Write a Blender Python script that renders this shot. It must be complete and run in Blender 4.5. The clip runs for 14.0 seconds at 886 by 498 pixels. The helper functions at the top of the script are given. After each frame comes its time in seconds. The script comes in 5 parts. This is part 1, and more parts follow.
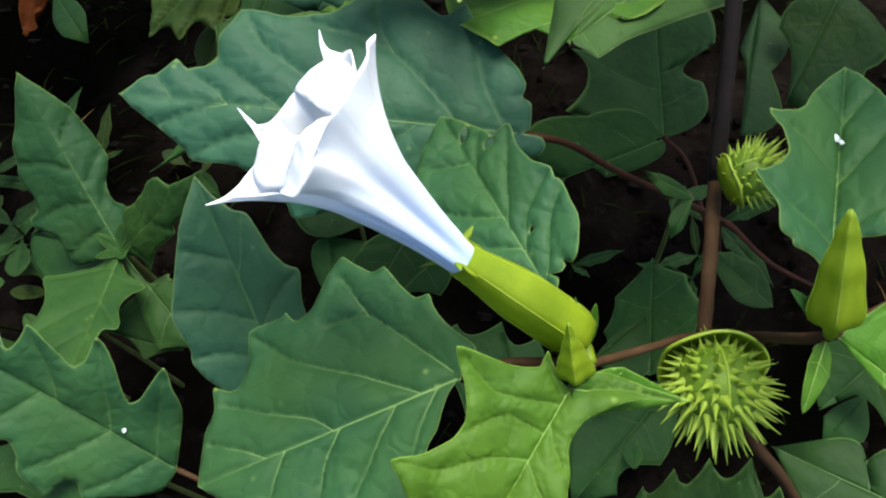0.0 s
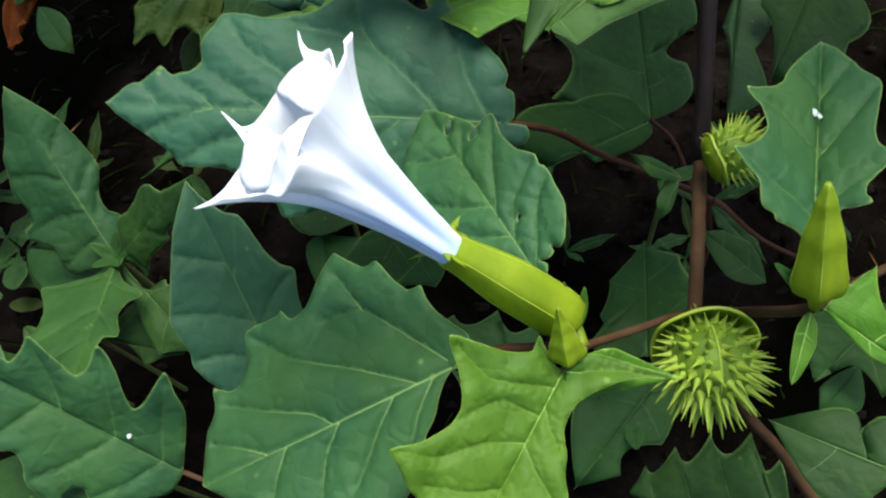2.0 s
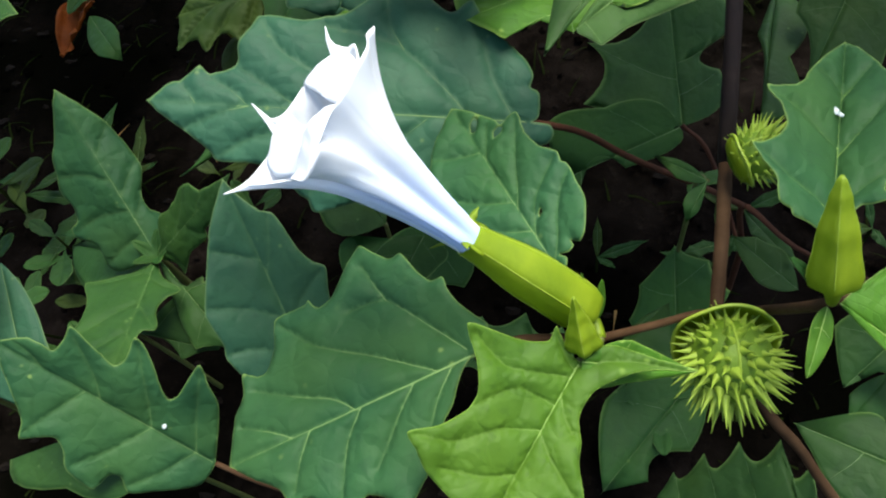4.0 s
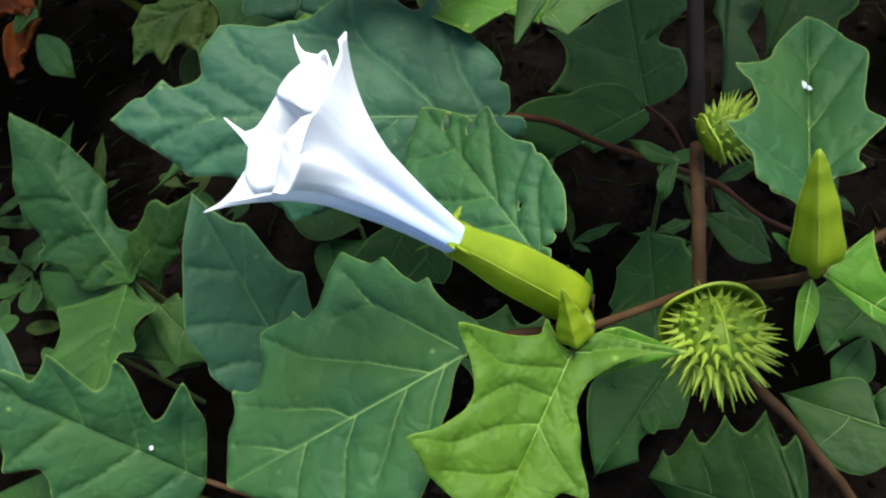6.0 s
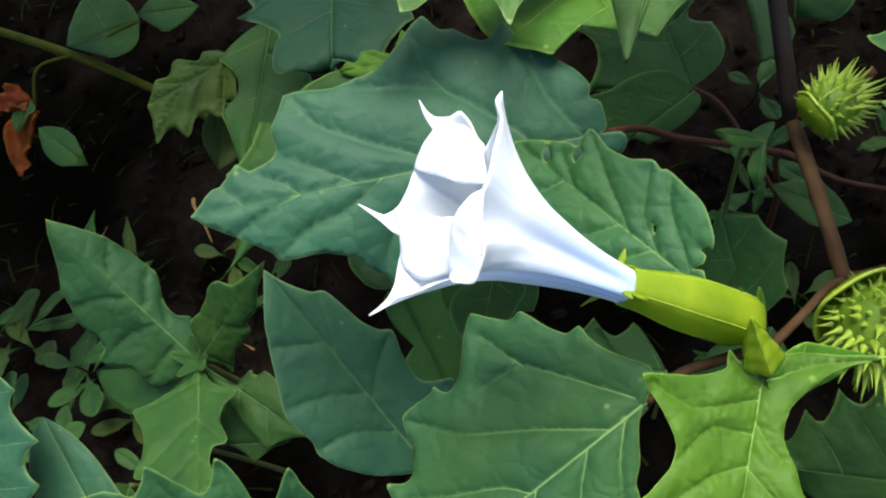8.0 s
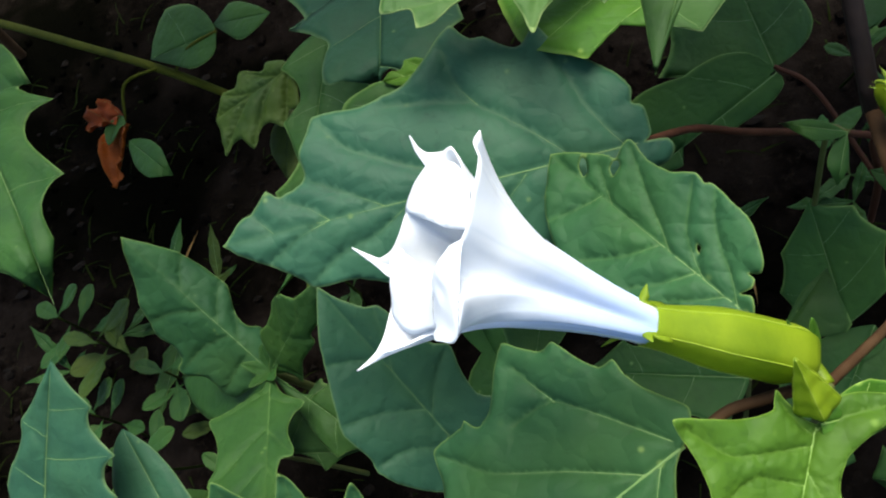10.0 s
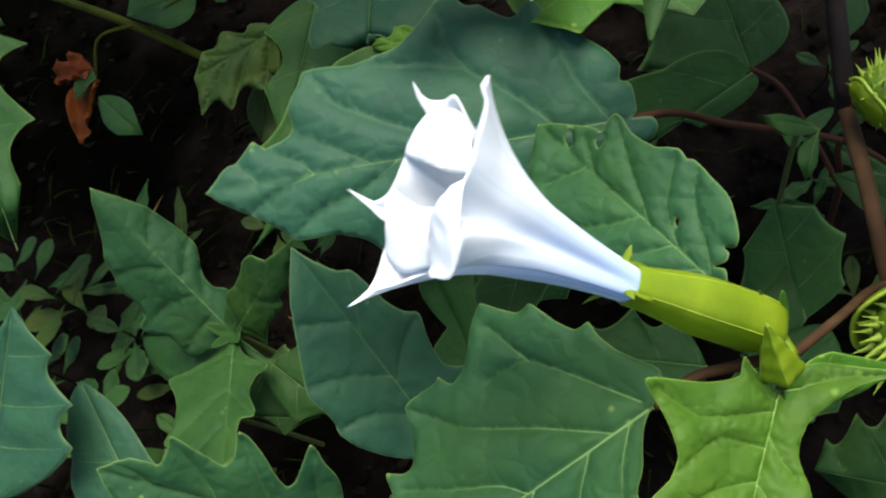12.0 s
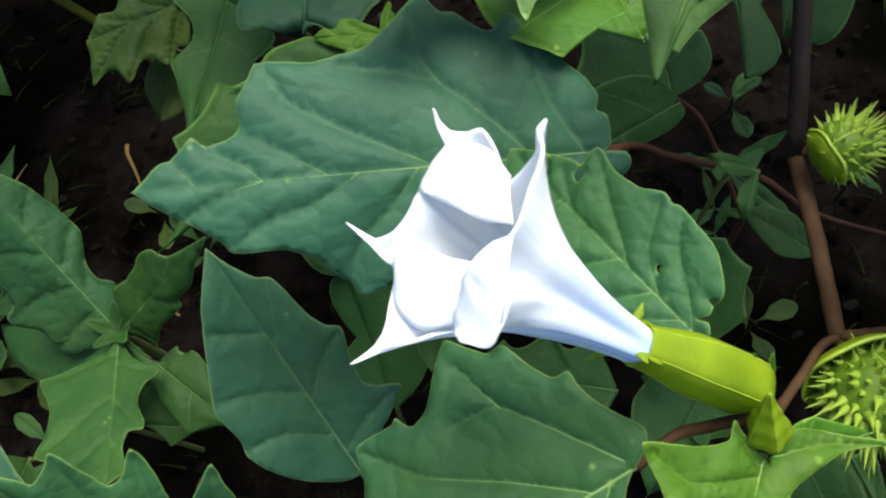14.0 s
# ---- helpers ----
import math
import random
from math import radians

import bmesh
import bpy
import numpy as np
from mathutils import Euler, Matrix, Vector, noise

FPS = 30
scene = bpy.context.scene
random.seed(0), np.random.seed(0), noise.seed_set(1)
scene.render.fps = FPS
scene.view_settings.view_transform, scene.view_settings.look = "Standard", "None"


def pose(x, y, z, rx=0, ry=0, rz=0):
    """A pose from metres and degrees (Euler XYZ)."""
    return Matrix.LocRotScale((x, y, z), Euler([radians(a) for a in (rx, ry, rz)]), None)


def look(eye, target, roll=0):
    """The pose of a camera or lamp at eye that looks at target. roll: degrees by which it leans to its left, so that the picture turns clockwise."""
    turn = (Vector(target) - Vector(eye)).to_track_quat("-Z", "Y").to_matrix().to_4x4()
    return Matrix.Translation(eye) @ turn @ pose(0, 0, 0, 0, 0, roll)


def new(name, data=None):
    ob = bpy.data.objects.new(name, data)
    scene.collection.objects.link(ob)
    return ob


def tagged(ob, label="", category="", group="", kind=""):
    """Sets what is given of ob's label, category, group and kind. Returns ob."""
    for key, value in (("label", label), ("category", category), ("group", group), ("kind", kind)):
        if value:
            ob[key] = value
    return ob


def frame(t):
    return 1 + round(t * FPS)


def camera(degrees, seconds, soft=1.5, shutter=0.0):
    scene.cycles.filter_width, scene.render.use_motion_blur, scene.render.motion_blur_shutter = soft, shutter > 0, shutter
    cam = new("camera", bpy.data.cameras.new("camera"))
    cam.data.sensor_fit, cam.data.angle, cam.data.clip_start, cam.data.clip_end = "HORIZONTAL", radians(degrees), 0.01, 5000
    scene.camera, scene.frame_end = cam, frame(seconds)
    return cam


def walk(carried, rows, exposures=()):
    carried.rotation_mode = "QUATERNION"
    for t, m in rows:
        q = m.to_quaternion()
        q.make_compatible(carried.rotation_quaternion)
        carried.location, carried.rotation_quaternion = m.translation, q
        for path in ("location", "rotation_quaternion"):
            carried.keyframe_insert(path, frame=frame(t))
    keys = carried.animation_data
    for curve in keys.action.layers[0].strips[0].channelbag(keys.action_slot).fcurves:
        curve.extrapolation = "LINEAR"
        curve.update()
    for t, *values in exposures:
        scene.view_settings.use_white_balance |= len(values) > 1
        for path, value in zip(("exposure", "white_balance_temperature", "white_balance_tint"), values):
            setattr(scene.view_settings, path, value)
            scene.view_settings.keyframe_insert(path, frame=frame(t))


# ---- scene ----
cam = camera(58.7, 14.0, soft=2.1, shutter=0.4)
PATH = [
    (0, (0.0360, 0.0360, 0.4290), (0.0480, 1.0330, -1.3050), -7.4),
    (0.5, (0.0360, 0.0290, 0.4290), (0.0380, 1.0440, -1.2940), -8.2),
    (1, (0.0390, 0.0280, 0.4220), (0.0320, 1.0250, -1.3110), -8.8),
    (1.5, (0.0360, 0.0320, 0.4230), (0.0550, 1.0010, -1.3270), -8.6),
    (2, (0.0380, 0.0340, 0.4310), (0.0520, 1.0150, -1.3120), -10.1),
    (2.5, (0.0370, 0.0290, 0.4430), (-0.0060, 1.0570, -1.2720), -12.5),
    (3, (0.0360, 0.0270, 0.4450), (-0.0240, 1.0550, -1.2700), -12.8),
    (3.2, (0.0370, 0.0260, 0.4430), (-0.0370, 1.0490, -1.2740), -14.0),
    (5.5, (0.0440, 0.0270, 0.4240), (-0.0420, 1.0510, -1.2920), -13.0),
    (6, (0.0380, 0.0290, 0.4330), (0.0350, 1.0240, -1.3020), -14.4),
    (6.5, (0.0140, 0.0420, 0.4340), (0.1210, 1.0410, -1.2950), -14.0),
    (7, (-0.0080, 0.0650, 0.4340), (0.1730, 1.0580, -1.2930), -11.5),
    (7.5, (-0.0290, 0.0780, 0.4420), (0.1090, 1.0800, -1.2830), -15.3),
    (8, (0.0100, 0.0570, 0.4310), (0.0210, 1.0560, -1.3020), -24.5),
    (10.5, (0.0330, 0.0650, 0.4220), (-0.2360, 1.1210, -1.2550), -38.9),
    (11, (0.0350, 0.0580, 0.4240), (-0.2240, 1.1400, -1.2380), -36.2),
    (11.5, (0.0430, 0.0580, 0.4170), (-0.2560, 1.0690, -1.2820), -40.7),
    (12, (0.0240, 0.0580, 0.4230), (-0.1480, 1.0630, -1.2980), -31.4),
    (12.5, (-0.0030, 0.0790, 0.4290), (0.0360, 1.0170, -1.3360), -16.0),
    (12.9, (-0.0180, 0.1080, 0.4220), (0.1760, 1.0520, -1.3300), -6.8),
    (13, (-0.0200, 0.1050, 0.4240), (0.1570, 1.0400, -1.3350), -6.3),
    (13.5, (-0.0110, 0.0880, 0.4230), (0.1560, 0.9550, -1.3720), -6.6),
    (14, (0.0040, 0.0820, 0.4180), (0.1470, 0.9450, -1.3810), -10.5),
]
EXPOSURES = [(0, 1.38, 6600, 5), (3.2, 1.4, 6600, 5), (5.4, 1.45, 6600, 5), (6.6, 1.34, 6600, 5), (7.8, 1.48, 6600, 5), (10.5, 1.31, 6600, 5), (11.4, 1.32, 6600, 5), (12.2, 1.20, 6600, 5), (13, 1.52, 6600, 5), (13.5, 1.52, 6600, 5), (14, 1.45, 6600, 5)]
walk(cam, [(t, look(eye, target, roll)) for t, eye, target, roll in PATH], EXPOSURES)

# ---- light: a bright, hazy sky with a veiled sun ----
SUN_ELEVATION, SUN_AZIMUTH = 70.0, 45.0     # degrees; azimuth clockwise from +y
world = bpy.data.worlds.new("world")
scene.world = world
world.use_nodes = True
sky = world.node_tree.nodes.new("ShaderNodeTexSky")
sky.sky_type, sky.sun_disc = "NISHITA", False
sky.sun_elevation, sky.sun_rotation = radians(SUN_ELEVATION), radians(SUN_AZIMUTH)
sky.air_density, sky.dust_density, sky.ozone_density = 1.0, 2.5, 1.0
world.node_tree.links.new(sky.outputs[0], world.node_tree.nodes["Background"].inputs[0])
world.node_tree.nodes["Background"].inputs[1].default_value = 0.11
sun = new("sun", bpy.data.lights.new("sun", "SUN"))
sun.data.energy, sun.data.angle, sun.data.color = 3.5, radians(42), (1.0, 0.96, 0.88)
_e, _a = radians(SUN_ELEVATION), radians(SUN_AZIMUTH)
SUN_WAY = Vector((math.sin(_a) * math.cos(_e), math.cos(_a) * math.cos(_e), math.sin(_e)))
sun.matrix_world = look(SUN_WAY * 3, (0, 0, 0))


from mathutils.geometry import delaunay_2d_cdt


# ---- materials ----
def nodes_of(name):
    m = bpy.data.materials.new(name)
    m.use_nodes = True
    t = m.node_tree
    return m, t, t.nodes["Principled BSDF"], t.nodes["Material Output"]


def node(t, kind, **values):
    n = t.nodes.new(kind)
    for k, v in values.items():
        n.inputs[k].default_value = v
    return n


def mixed(t, fac, a, b):
    """A colour mix; fac, a, b: sockets or values."""
    n = t.nodes.new("ShaderNodeMix")
    n.data_type = "RGBA"
    for k, v in ((0, fac), (6, a), (7, b)):
        if isinstance(v, bpy.types.NodeSocket):
            t.links.new(v, n.inputs[k])
        else:
            n.inputs[k].default_value = v if k == 0 else (*v, 1)
    return n.outputs[2]


def ramp(t, socket, lo, hi):
    n = node(t, "ShaderNodeMapRange", **{"From Min": lo, "From Max": hi})
    t.links.new(socket, n.inputs[0])
    return n.outputs[0]


def noise_at(t, scale, detail=4.0, rough=0.6):
    c = t.nodes.new("ShaderNodeTexCoord")
    n = node(t, "ShaderNodeTexNoise", Scale=scale, Detail=detail, Roughness=rough)
    t.links.new(c.outputs["Object"], n.inputs["Vector"])
    return n.outputs["Fac"]


def bump(t, height, strength, distance, bsdf):
    b = node(t, "ShaderNodeBump", Strength=strength, Distance=distance)
    t.links.new(height, b.inputs["Height"])
    t.links.new(b.outputs[0], bsdf.inputs["Normal"])
    return b


def leaf_material(name, dark, light, edge, through_colour, gloss=0.60, net=0.3, warmth=0.3):
    """A leaf blade: patchy green, paler margin, fine cell relief, light that comes through."""
    m, t, p, out = nodes_of(name)
    info = t.nodes.new("ShaderNodeObjectInfo")
    big, fine = noise_at(t, 38, 3), noise_at(t, 420, 5)
    c = mixed(t, ramp(t, big, 0.32, 0.68), dark, light)
    c = mixed(t, ramp(t, noise_at(t, 110, 3), 0.45, 0.75), c, tuple(0.5 * (u + 1.25 * v) for u, v in zip(dark, light)))
    c = mixed(t, ramp(t, fine, 0.55, 0.8), c, tuple(0.75 * v for v in dark))
    warm = mixed(t, warmth, c, (1.4 * light[0], 1.12 * light[1], 0.7 * light[2]))
    c = mixed(t, ramp(t, noise_at(t, 17, 2), 0.50, 0.70), c, warm)
    # small veins between the large ones, from the blade's panel coordinates
    panel = t.nodes.new("ShaderNodeUVMap")
    panel.uv_map = "Panel"
    ps = t.nodes.new("ShaderNodeSeparateXYZ")
    t.links.new(panel.outputs[0], ps.inputs[0])
    line = veinlets(t, ps.outputs["X"], ps.outputs["Y"], noise_at(t, 90, 2))
    uv = t.nodes.new("ShaderNodeUVMap")
    uv.uv_map = "UVMap"
    sep = t.nodes.new("ShaderNodeSeparateXYZ")
    t.links.new(uv.outputs[0], sep.inputs[0])
    line = calc(t, "MULTIPLY", line, ramp(t, sep.outputs["X"], -0.5, -0.4))
    c = mixed(t, scaled(t, line, 0.22 * net), c, tuple(0.55 * v for v in dark))
    # blades with traced veins carry the nearness to a vein below -1
    nearness = calc(t, "MULTIPLY", ramp(t, sep.outputs["X"], -2.0, -1.0), calc(t, "LESS_THAN", sep.outputs["X"], -0.6))
    c = mixed(t, scaled(t, calc(t, "POWER", nearness, 9.0), 0.30), c, tuple(0.6 * u + 0.4 * v for u, v in zip(light, edge)))
    tone = node(t, "ShaderNodeHueSaturation")
    t.links.new(ramp_to(t, info.outputs["Random"], 0.86, 1.14), tone.inputs["Value"])
    t.links.new(ramp_to(t, info.outputs["Random"], 0.492, 0.506), tone.inputs["Hue"])
    t.links.new(c, tone.inputs["Color"])
    c = mixed(t, ramp(t, sep.outputs["Y"], 0.955, 1.0), tone.outputs[0], edge)
    # small insect specks
    v = node(t, "ShaderNodeTexVoronoi", Scale=150.0)
    co = t.nodes.new("ShaderNodeTexCoord")
    t.links.new(co.outputs["Object"], v.inputs["Vector"])
    spot = t.nodes.new("ShaderNodeMath")
    spot.operation = "MULTIPLY"
    t.links.new(ramp(t, v.outputs["Distance"], 0.16, 0.05), spot.inputs[0])
    t.links.new(ramp(t, noise_at(t, 60, 1), 0.57, 0.66), spot.inputs[1])
    c = mixed(t, spot.outputs[0], c, edge)
    t.links.new(c, p.inputs["Base Color"])
    p.inputs["Roughness"].default_value = gloss
    p.inputs["Specular IOR Level"].default_value = 0.22
    # the net of small veins: sunken lines between slightly puffed cells
    cell = t.nodes.new("ShaderNodeTexVoronoi")
    cell.feature = "DISTANCE_TO_EDGE"
    cell.inputs["Scale"].default_value = 125.0
    warp = node(t, "ShaderNodeTexNoise", Scale=130.0, Detail=2.0)
    t.links.new(co.outputs["Object"], warp.inputs["Vector"])
    shift = t.nodes.new("ShaderNodeVectorMath")
    shift.operation = "MULTIPLY_ADD"
    shift.inputs[1].default_value = (0.006, 0.006, 0.006)
    t.links.new(warp.outputs["Color"], shift.inputs[0])
    t.links.new(co.outputs["Object"], shift.inputs[2])
    t.links.new(shift.outputs[0], cell.inputs["Vector"])
    add = t.nodes.new("ShaderNodeMath")
    add.operation = "MULTIPLY_ADD"
    add.inputs[1].default_value = 0.9 + 5.0 * net
    t.links.new(ramp(t, cell.outputs["Distance"], 0.0, 0.30), add.inputs[0])
    t.links.new(fine, add.inputs[2])
    sunk = t.nodes.new("ShaderNodeMath")
    sunk.operation = "MULTIPLY_ADD"
    sunk.inputs[1].default_value = -1.2 * net
    t.links.new(line, sunk.inputs[0])
    t.links.new(add.outputs[0], sunk.inputs[2])
    bump(t, sunk.outputs[0], 0.30, 0.0004, p)
    tr = node(t, "ShaderNodeBsdfTranslucent", Color=(*through_colour, 1))
    mix = node(t, "ShaderNodeMixShader", Fac=0.3)
    t.links.new(p.outputs[0], mix.inputs[1])
    t.links.new(tr.outputs[0], mix.inputs[2])
    t.links.new(mix.outputs[0], out.inputs[0])
    return m


def calc(t, op, a, b=0.0):
    n = t.nodes.new("ShaderNodeMath")
    n.operation = op
    for k, v in ((0, a), (1, b)):
        if isinstance(v, bpy.types.NodeSocket):
            t.links.new(v, n.inputs[k])
        else:
            n.inputs[k].default_value = v
    return n.outputs[0]


def scaled(t, socket, k):
    return calc(t, "MULTIPLY", socket, k)


def veinlets(t, across, out, warp):
    """Thin lines that leave the side veins aslant and meet halfway, 0 to 1."""
    fold = calc(t, "ABSOLUTE", calc(t, "SUBTRACT", across, 0.5))
    g = calc(t, "ADD", scaled(t, out, 4.3), scaled(t, fold, 2.2))
    g = calc(t, "FRACT", calc(t, "ADD", g, scaled(t, warp, 0.9)))
    near = scaled(t, calc(t, "ABSOLUTE", calc(t, "SUBTRACT", g, 0.5)), 2.0)
    return ramp(t, near, 0.80, 0.98)


def ramp_to(t, socket, lo, hi):
    n = node(t, "ShaderNodeMapRange", **{"To Min": lo, "To Max": hi})
    t.links.new(socket, n.inputs[0])
    return n.outputs[0]


def plain_material(name, dark, light, scale, rough, relief=0.0, through_colour=None, spec=0.5, share=0.3):
    m, t, p, out = nodes_of(name)
    f = noise_at(t, scale, 5)
    t.links.new(mixed(t, ramp(t, f, 0.3, 0.7), dark, light), p.inputs["Base Color"])
    p.inputs["Roughness"].default_value = rough
    p.inputs["Specular IOR Level"].default_value = spec
    if relief:
        bump(t, noise_at(t, scale * 5, 4), 0.6, relief, p)
    if through_colour:
        tr = node(t, "ShaderNodeBsdfTranslucent", Color=(*through_colour, 1))
        mix = node(t, "ShaderNodeMixShader", Fac=share)
        t.links.new(p.outputs[0], mix.inputs[1])
        t.links.new(tr.outputs[0], mix.inputs[2])
        t.links.new(mix.outputs[0], out.inputs[0])
    return m


def petal_material():
    """White corolla, the blue of skylit shade painted into its tube, throat blue-violet, fine veins running lengthwise.
    """
    m, t, p, out = nodes_of("petal")
    uv = t.nodes.new("ShaderNodeUVMap")
    uv.uv_map = "UVMap"
    sep = t.nodes.new("ShaderNodeSeparateXYZ")
    t.links.new(uv.outputs[0], sep.inputs[0])
    wob = noise_at(t, 160, 3)
    along = calc(t, "ADD", sep.outputs["Y"], scaled(t, calc(t, "SUBTRACT", wob, 0.5), 0.25))
    white = mixed(t, ramp(t, noise_at(t, 60, 4), 0.3, 0.7), (0.82, 0.845, 0.89), (0.87, 0.89, 0.92))
    # bluer towards the foot, in place of sky-coloured shade on the tube
    c = mixed(t, ramp(t, along, 0.72, 0.12), white, (0.54, 0.67, 0.91))
    line = calc(t, "ABSOLUTE", calc(t, "SUBTRACT", calc(t, "FRACT", scaled(t, sep.outputs["X"], 25.0)), 0.5))
    c = mixed(t, scaled(t, ramp(t, line, 0.06, 0.0), 0.25), c, (0.55, 0.62, 0.70))
    t.links.new(c, p.inputs["Base Color"])
    p.inputs["Roughness"].default_value = 0.5
    p.inputs["Specular IOR Level"].default_value = 0.3
    bump(t, noise_at(t, 300, 4), 0.6, 0.00015, p)
    tr = t.nodes.new("ShaderNodeBsdfTranslucent")
    t.links.new(c, tr.inputs["Color"])
    mix = node(t, "ShaderNodeMixShader", Fac=0.32)
    t.links.new(p.outputs[0], mix.inputs[1])
    t.links.new(tr.outputs[0], mix.inputs[2])
    t.links.new(mix.outputs[0], out.inputs[0])
    return m


LEAF = leaf_material("leaf_mature", (0.0160, 0.0570, 0.0130), (0.0320, 0.0900, 0.0160), (0.1300, 0.2300, 0.0560), (0.0620, 0.2000, 0.0110), net=0.3, warmth=0.45)
LEAF_BROAD = leaf_material("leaf_broad", (0.0160, 0.0660, 0.0255), (0.0320, 0.1000, 0.0320), (0.1500, 0.2450, 0.0620), (0.0560, 0.1850, 0.0120), net=0.35, warmth=0.55)
LEAF_TEAL = leaf_material("leaf_bluish", (0.0180, 0.0680, 0.0390), (0.0310, 0.0980, 0.0500), (0.1250, 0.2150, 0.0750), (0.0460, 0.1650, 0.0190), 0.56, net=0.25, warmth=0.30)
LEAF_YOUNG = leaf_material("leaf_young", (0.0310, 0.1020, 0.0080), (0.0660, 0.1620, 0.0120), (0.1800, 0.3000, 0.0480), (0.0900, 0.2350, 0.0100), net=0.45, warmth=0.30)
LEAF_PALE = leaf_material("leaf_pale", (0.0380, 0.1000, 0.0240), (0.0560, 0.1320, 0.0310), (0.2000, 0.2900, 0.1000), (0.0860, 0.2050, 0.0300), net=0.4, warmth=0.30)
LEAF_YELLOWED = leaf_material("leaf_yellowed", (0.0190, 0.0460, 0.0070), (0.0440, 0.0760, 0.0090), (0.1057, 0.1643, 0.0350), (0.1057, 0.1769, 0.0160), net=0.4, warmth=0.6)
LEAF_ORANGE = leaf_material("leaf_withered", (0.080, 0.018, 0.001), (0.30, 0.062, 0.003), (0.20, 0.06, 0.006), (0.30, 0.06, 0.003), net=0.5, warmth=0.4)
VEIN = plain_material("vein", (0.100, 0.185, 0.055), (0.140, 0.235, 0.072), 120, 0.55, 0, None, 0.25)
VEIN_PALE = plain_material("vein_pale", (0.150, 0.260, 0.050), (0.210, 0.330, 0.075), 120, 0.5, 0, None, 0.3)
PETIOLE = plain_material("petiole", (0.050, 0.060, 0.014), (0.085, 0.100, 0.026), 90, 0.6, 0.0003, None, 0.25)
RUNNER = plain_material("runner", (0.0260, 0.0330, 0.0020), (0.0500, 0.0560, 0.0040), 60, 0.85, 0.0004, None, 0.1)
BARK = plain_material("stem_bark", (0.030, 0.0145, 0.006), (0.066, 0.036, 0.017), 70, 0.75, 0.0005, None, 0.12)
BARK_DARK = plain_material("stem_dark", (0.0080, 0.0048, 0.0048), (0.0208, 0.0120, 0.0096), 60, 0.7, 0.0005, None, 0.25)
BARK_RED = plain_material("stem_red", (0.034, 0.012, 0.006), (0.064, 0.024, 0.012), 70, 0.75, 0.0004, None, 0.15)
CALYX = plain_material("calyx", (0.120, 0.190, 0.006), (0.200, 0.275, 0.010), 130, 0.5, 0.0002, (0.36, 0.50, 0.02), 0.3)
CALYX_RIB = plain_material("calyx_rib", (0.20, 0.29, 0.02), (0.28, 0.37, 0.03), 130, 0.45)
CAPSULE = plain_material("capsule_skin", (0.050, 0.100, 0.006), (0.105, 0.180, 0.012), 160, 0.5, 0.0004, None, 0.2)
SPINE = plain_material("capsule_spine", (0.15, 0.235, 0.020), (0.24, 0.33, 0.04), 200, 0.5, 0, None, 0.25)
PETAL = petal_material()
PETAL_RIB = plain_material("petal_rib", (0.42, 0.48, 0.42), (0.54, 0.60, 0.52), 90, 0.5)
SPECK = plain_material("white_speck", (0.30, 0.36, 0.36), (0.46, 0.52, 0.52), 900, 0.7)
STRAW = plain_material("straw", (0.1100, 0.0560, 0.0080), (0.2000, 0.1050, 0.0160), 150, 0.7, 0.0003)
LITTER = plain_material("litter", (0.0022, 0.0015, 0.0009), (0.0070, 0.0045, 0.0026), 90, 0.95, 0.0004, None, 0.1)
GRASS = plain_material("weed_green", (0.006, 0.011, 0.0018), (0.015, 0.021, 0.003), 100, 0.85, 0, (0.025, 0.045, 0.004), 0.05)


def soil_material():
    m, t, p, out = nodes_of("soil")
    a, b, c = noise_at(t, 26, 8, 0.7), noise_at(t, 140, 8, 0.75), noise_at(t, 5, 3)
    # tones set below real damp soil: shade under the leaves is mixed in
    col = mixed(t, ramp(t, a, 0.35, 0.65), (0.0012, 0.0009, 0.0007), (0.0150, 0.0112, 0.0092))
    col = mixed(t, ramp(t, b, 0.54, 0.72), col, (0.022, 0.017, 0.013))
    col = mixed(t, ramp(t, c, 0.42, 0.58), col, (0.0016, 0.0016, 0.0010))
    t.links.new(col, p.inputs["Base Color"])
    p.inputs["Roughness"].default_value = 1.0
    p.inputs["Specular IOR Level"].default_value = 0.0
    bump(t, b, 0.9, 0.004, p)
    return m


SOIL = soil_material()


# ---- mesh helpers ----
def part(name, bm, material, parent=None, label="", smooth=True):
    """Links a bmesh as one mesh object under a thing or a part."""
    me = bpy.data.meshes.new(name)
    bm.to_mesh(me)
    bm.free()
    me.materials.append(material)
    if smooth:
        me.polygons.foreach_set("use_smooth", [True] * len(me.polygons))
    ob = new(name, me)
    if parent is not None:
        ob.parent = parent
    if label:
        tagged(ob, label)
    return ob


def thing(name, label, category, group="", kind=""):
    return tagged(new(name), label, category, group, kind)


def spline(points, n):
    """n points along a smooth curve through the given ones."""
    p = [Vector(q) for q in points]
    p = [2 * p[0] - p[1]] + p + [2 * p[-1] - p[-2]]
    out = []
    for i in range(n):
        s = i / (n - 1) * (len(p) - 3)
        k = min(int(s), len(p) - 4)
        f = s - k
        a, b, c, d = p[k:k + 4]
        out.append(0.5 * (2 * b + (c - a) * f + (2 * a - 5 * b + 4 * c - d) * f * f + (3 * b - a - 3 * c + d) * f ** 3))
    return out


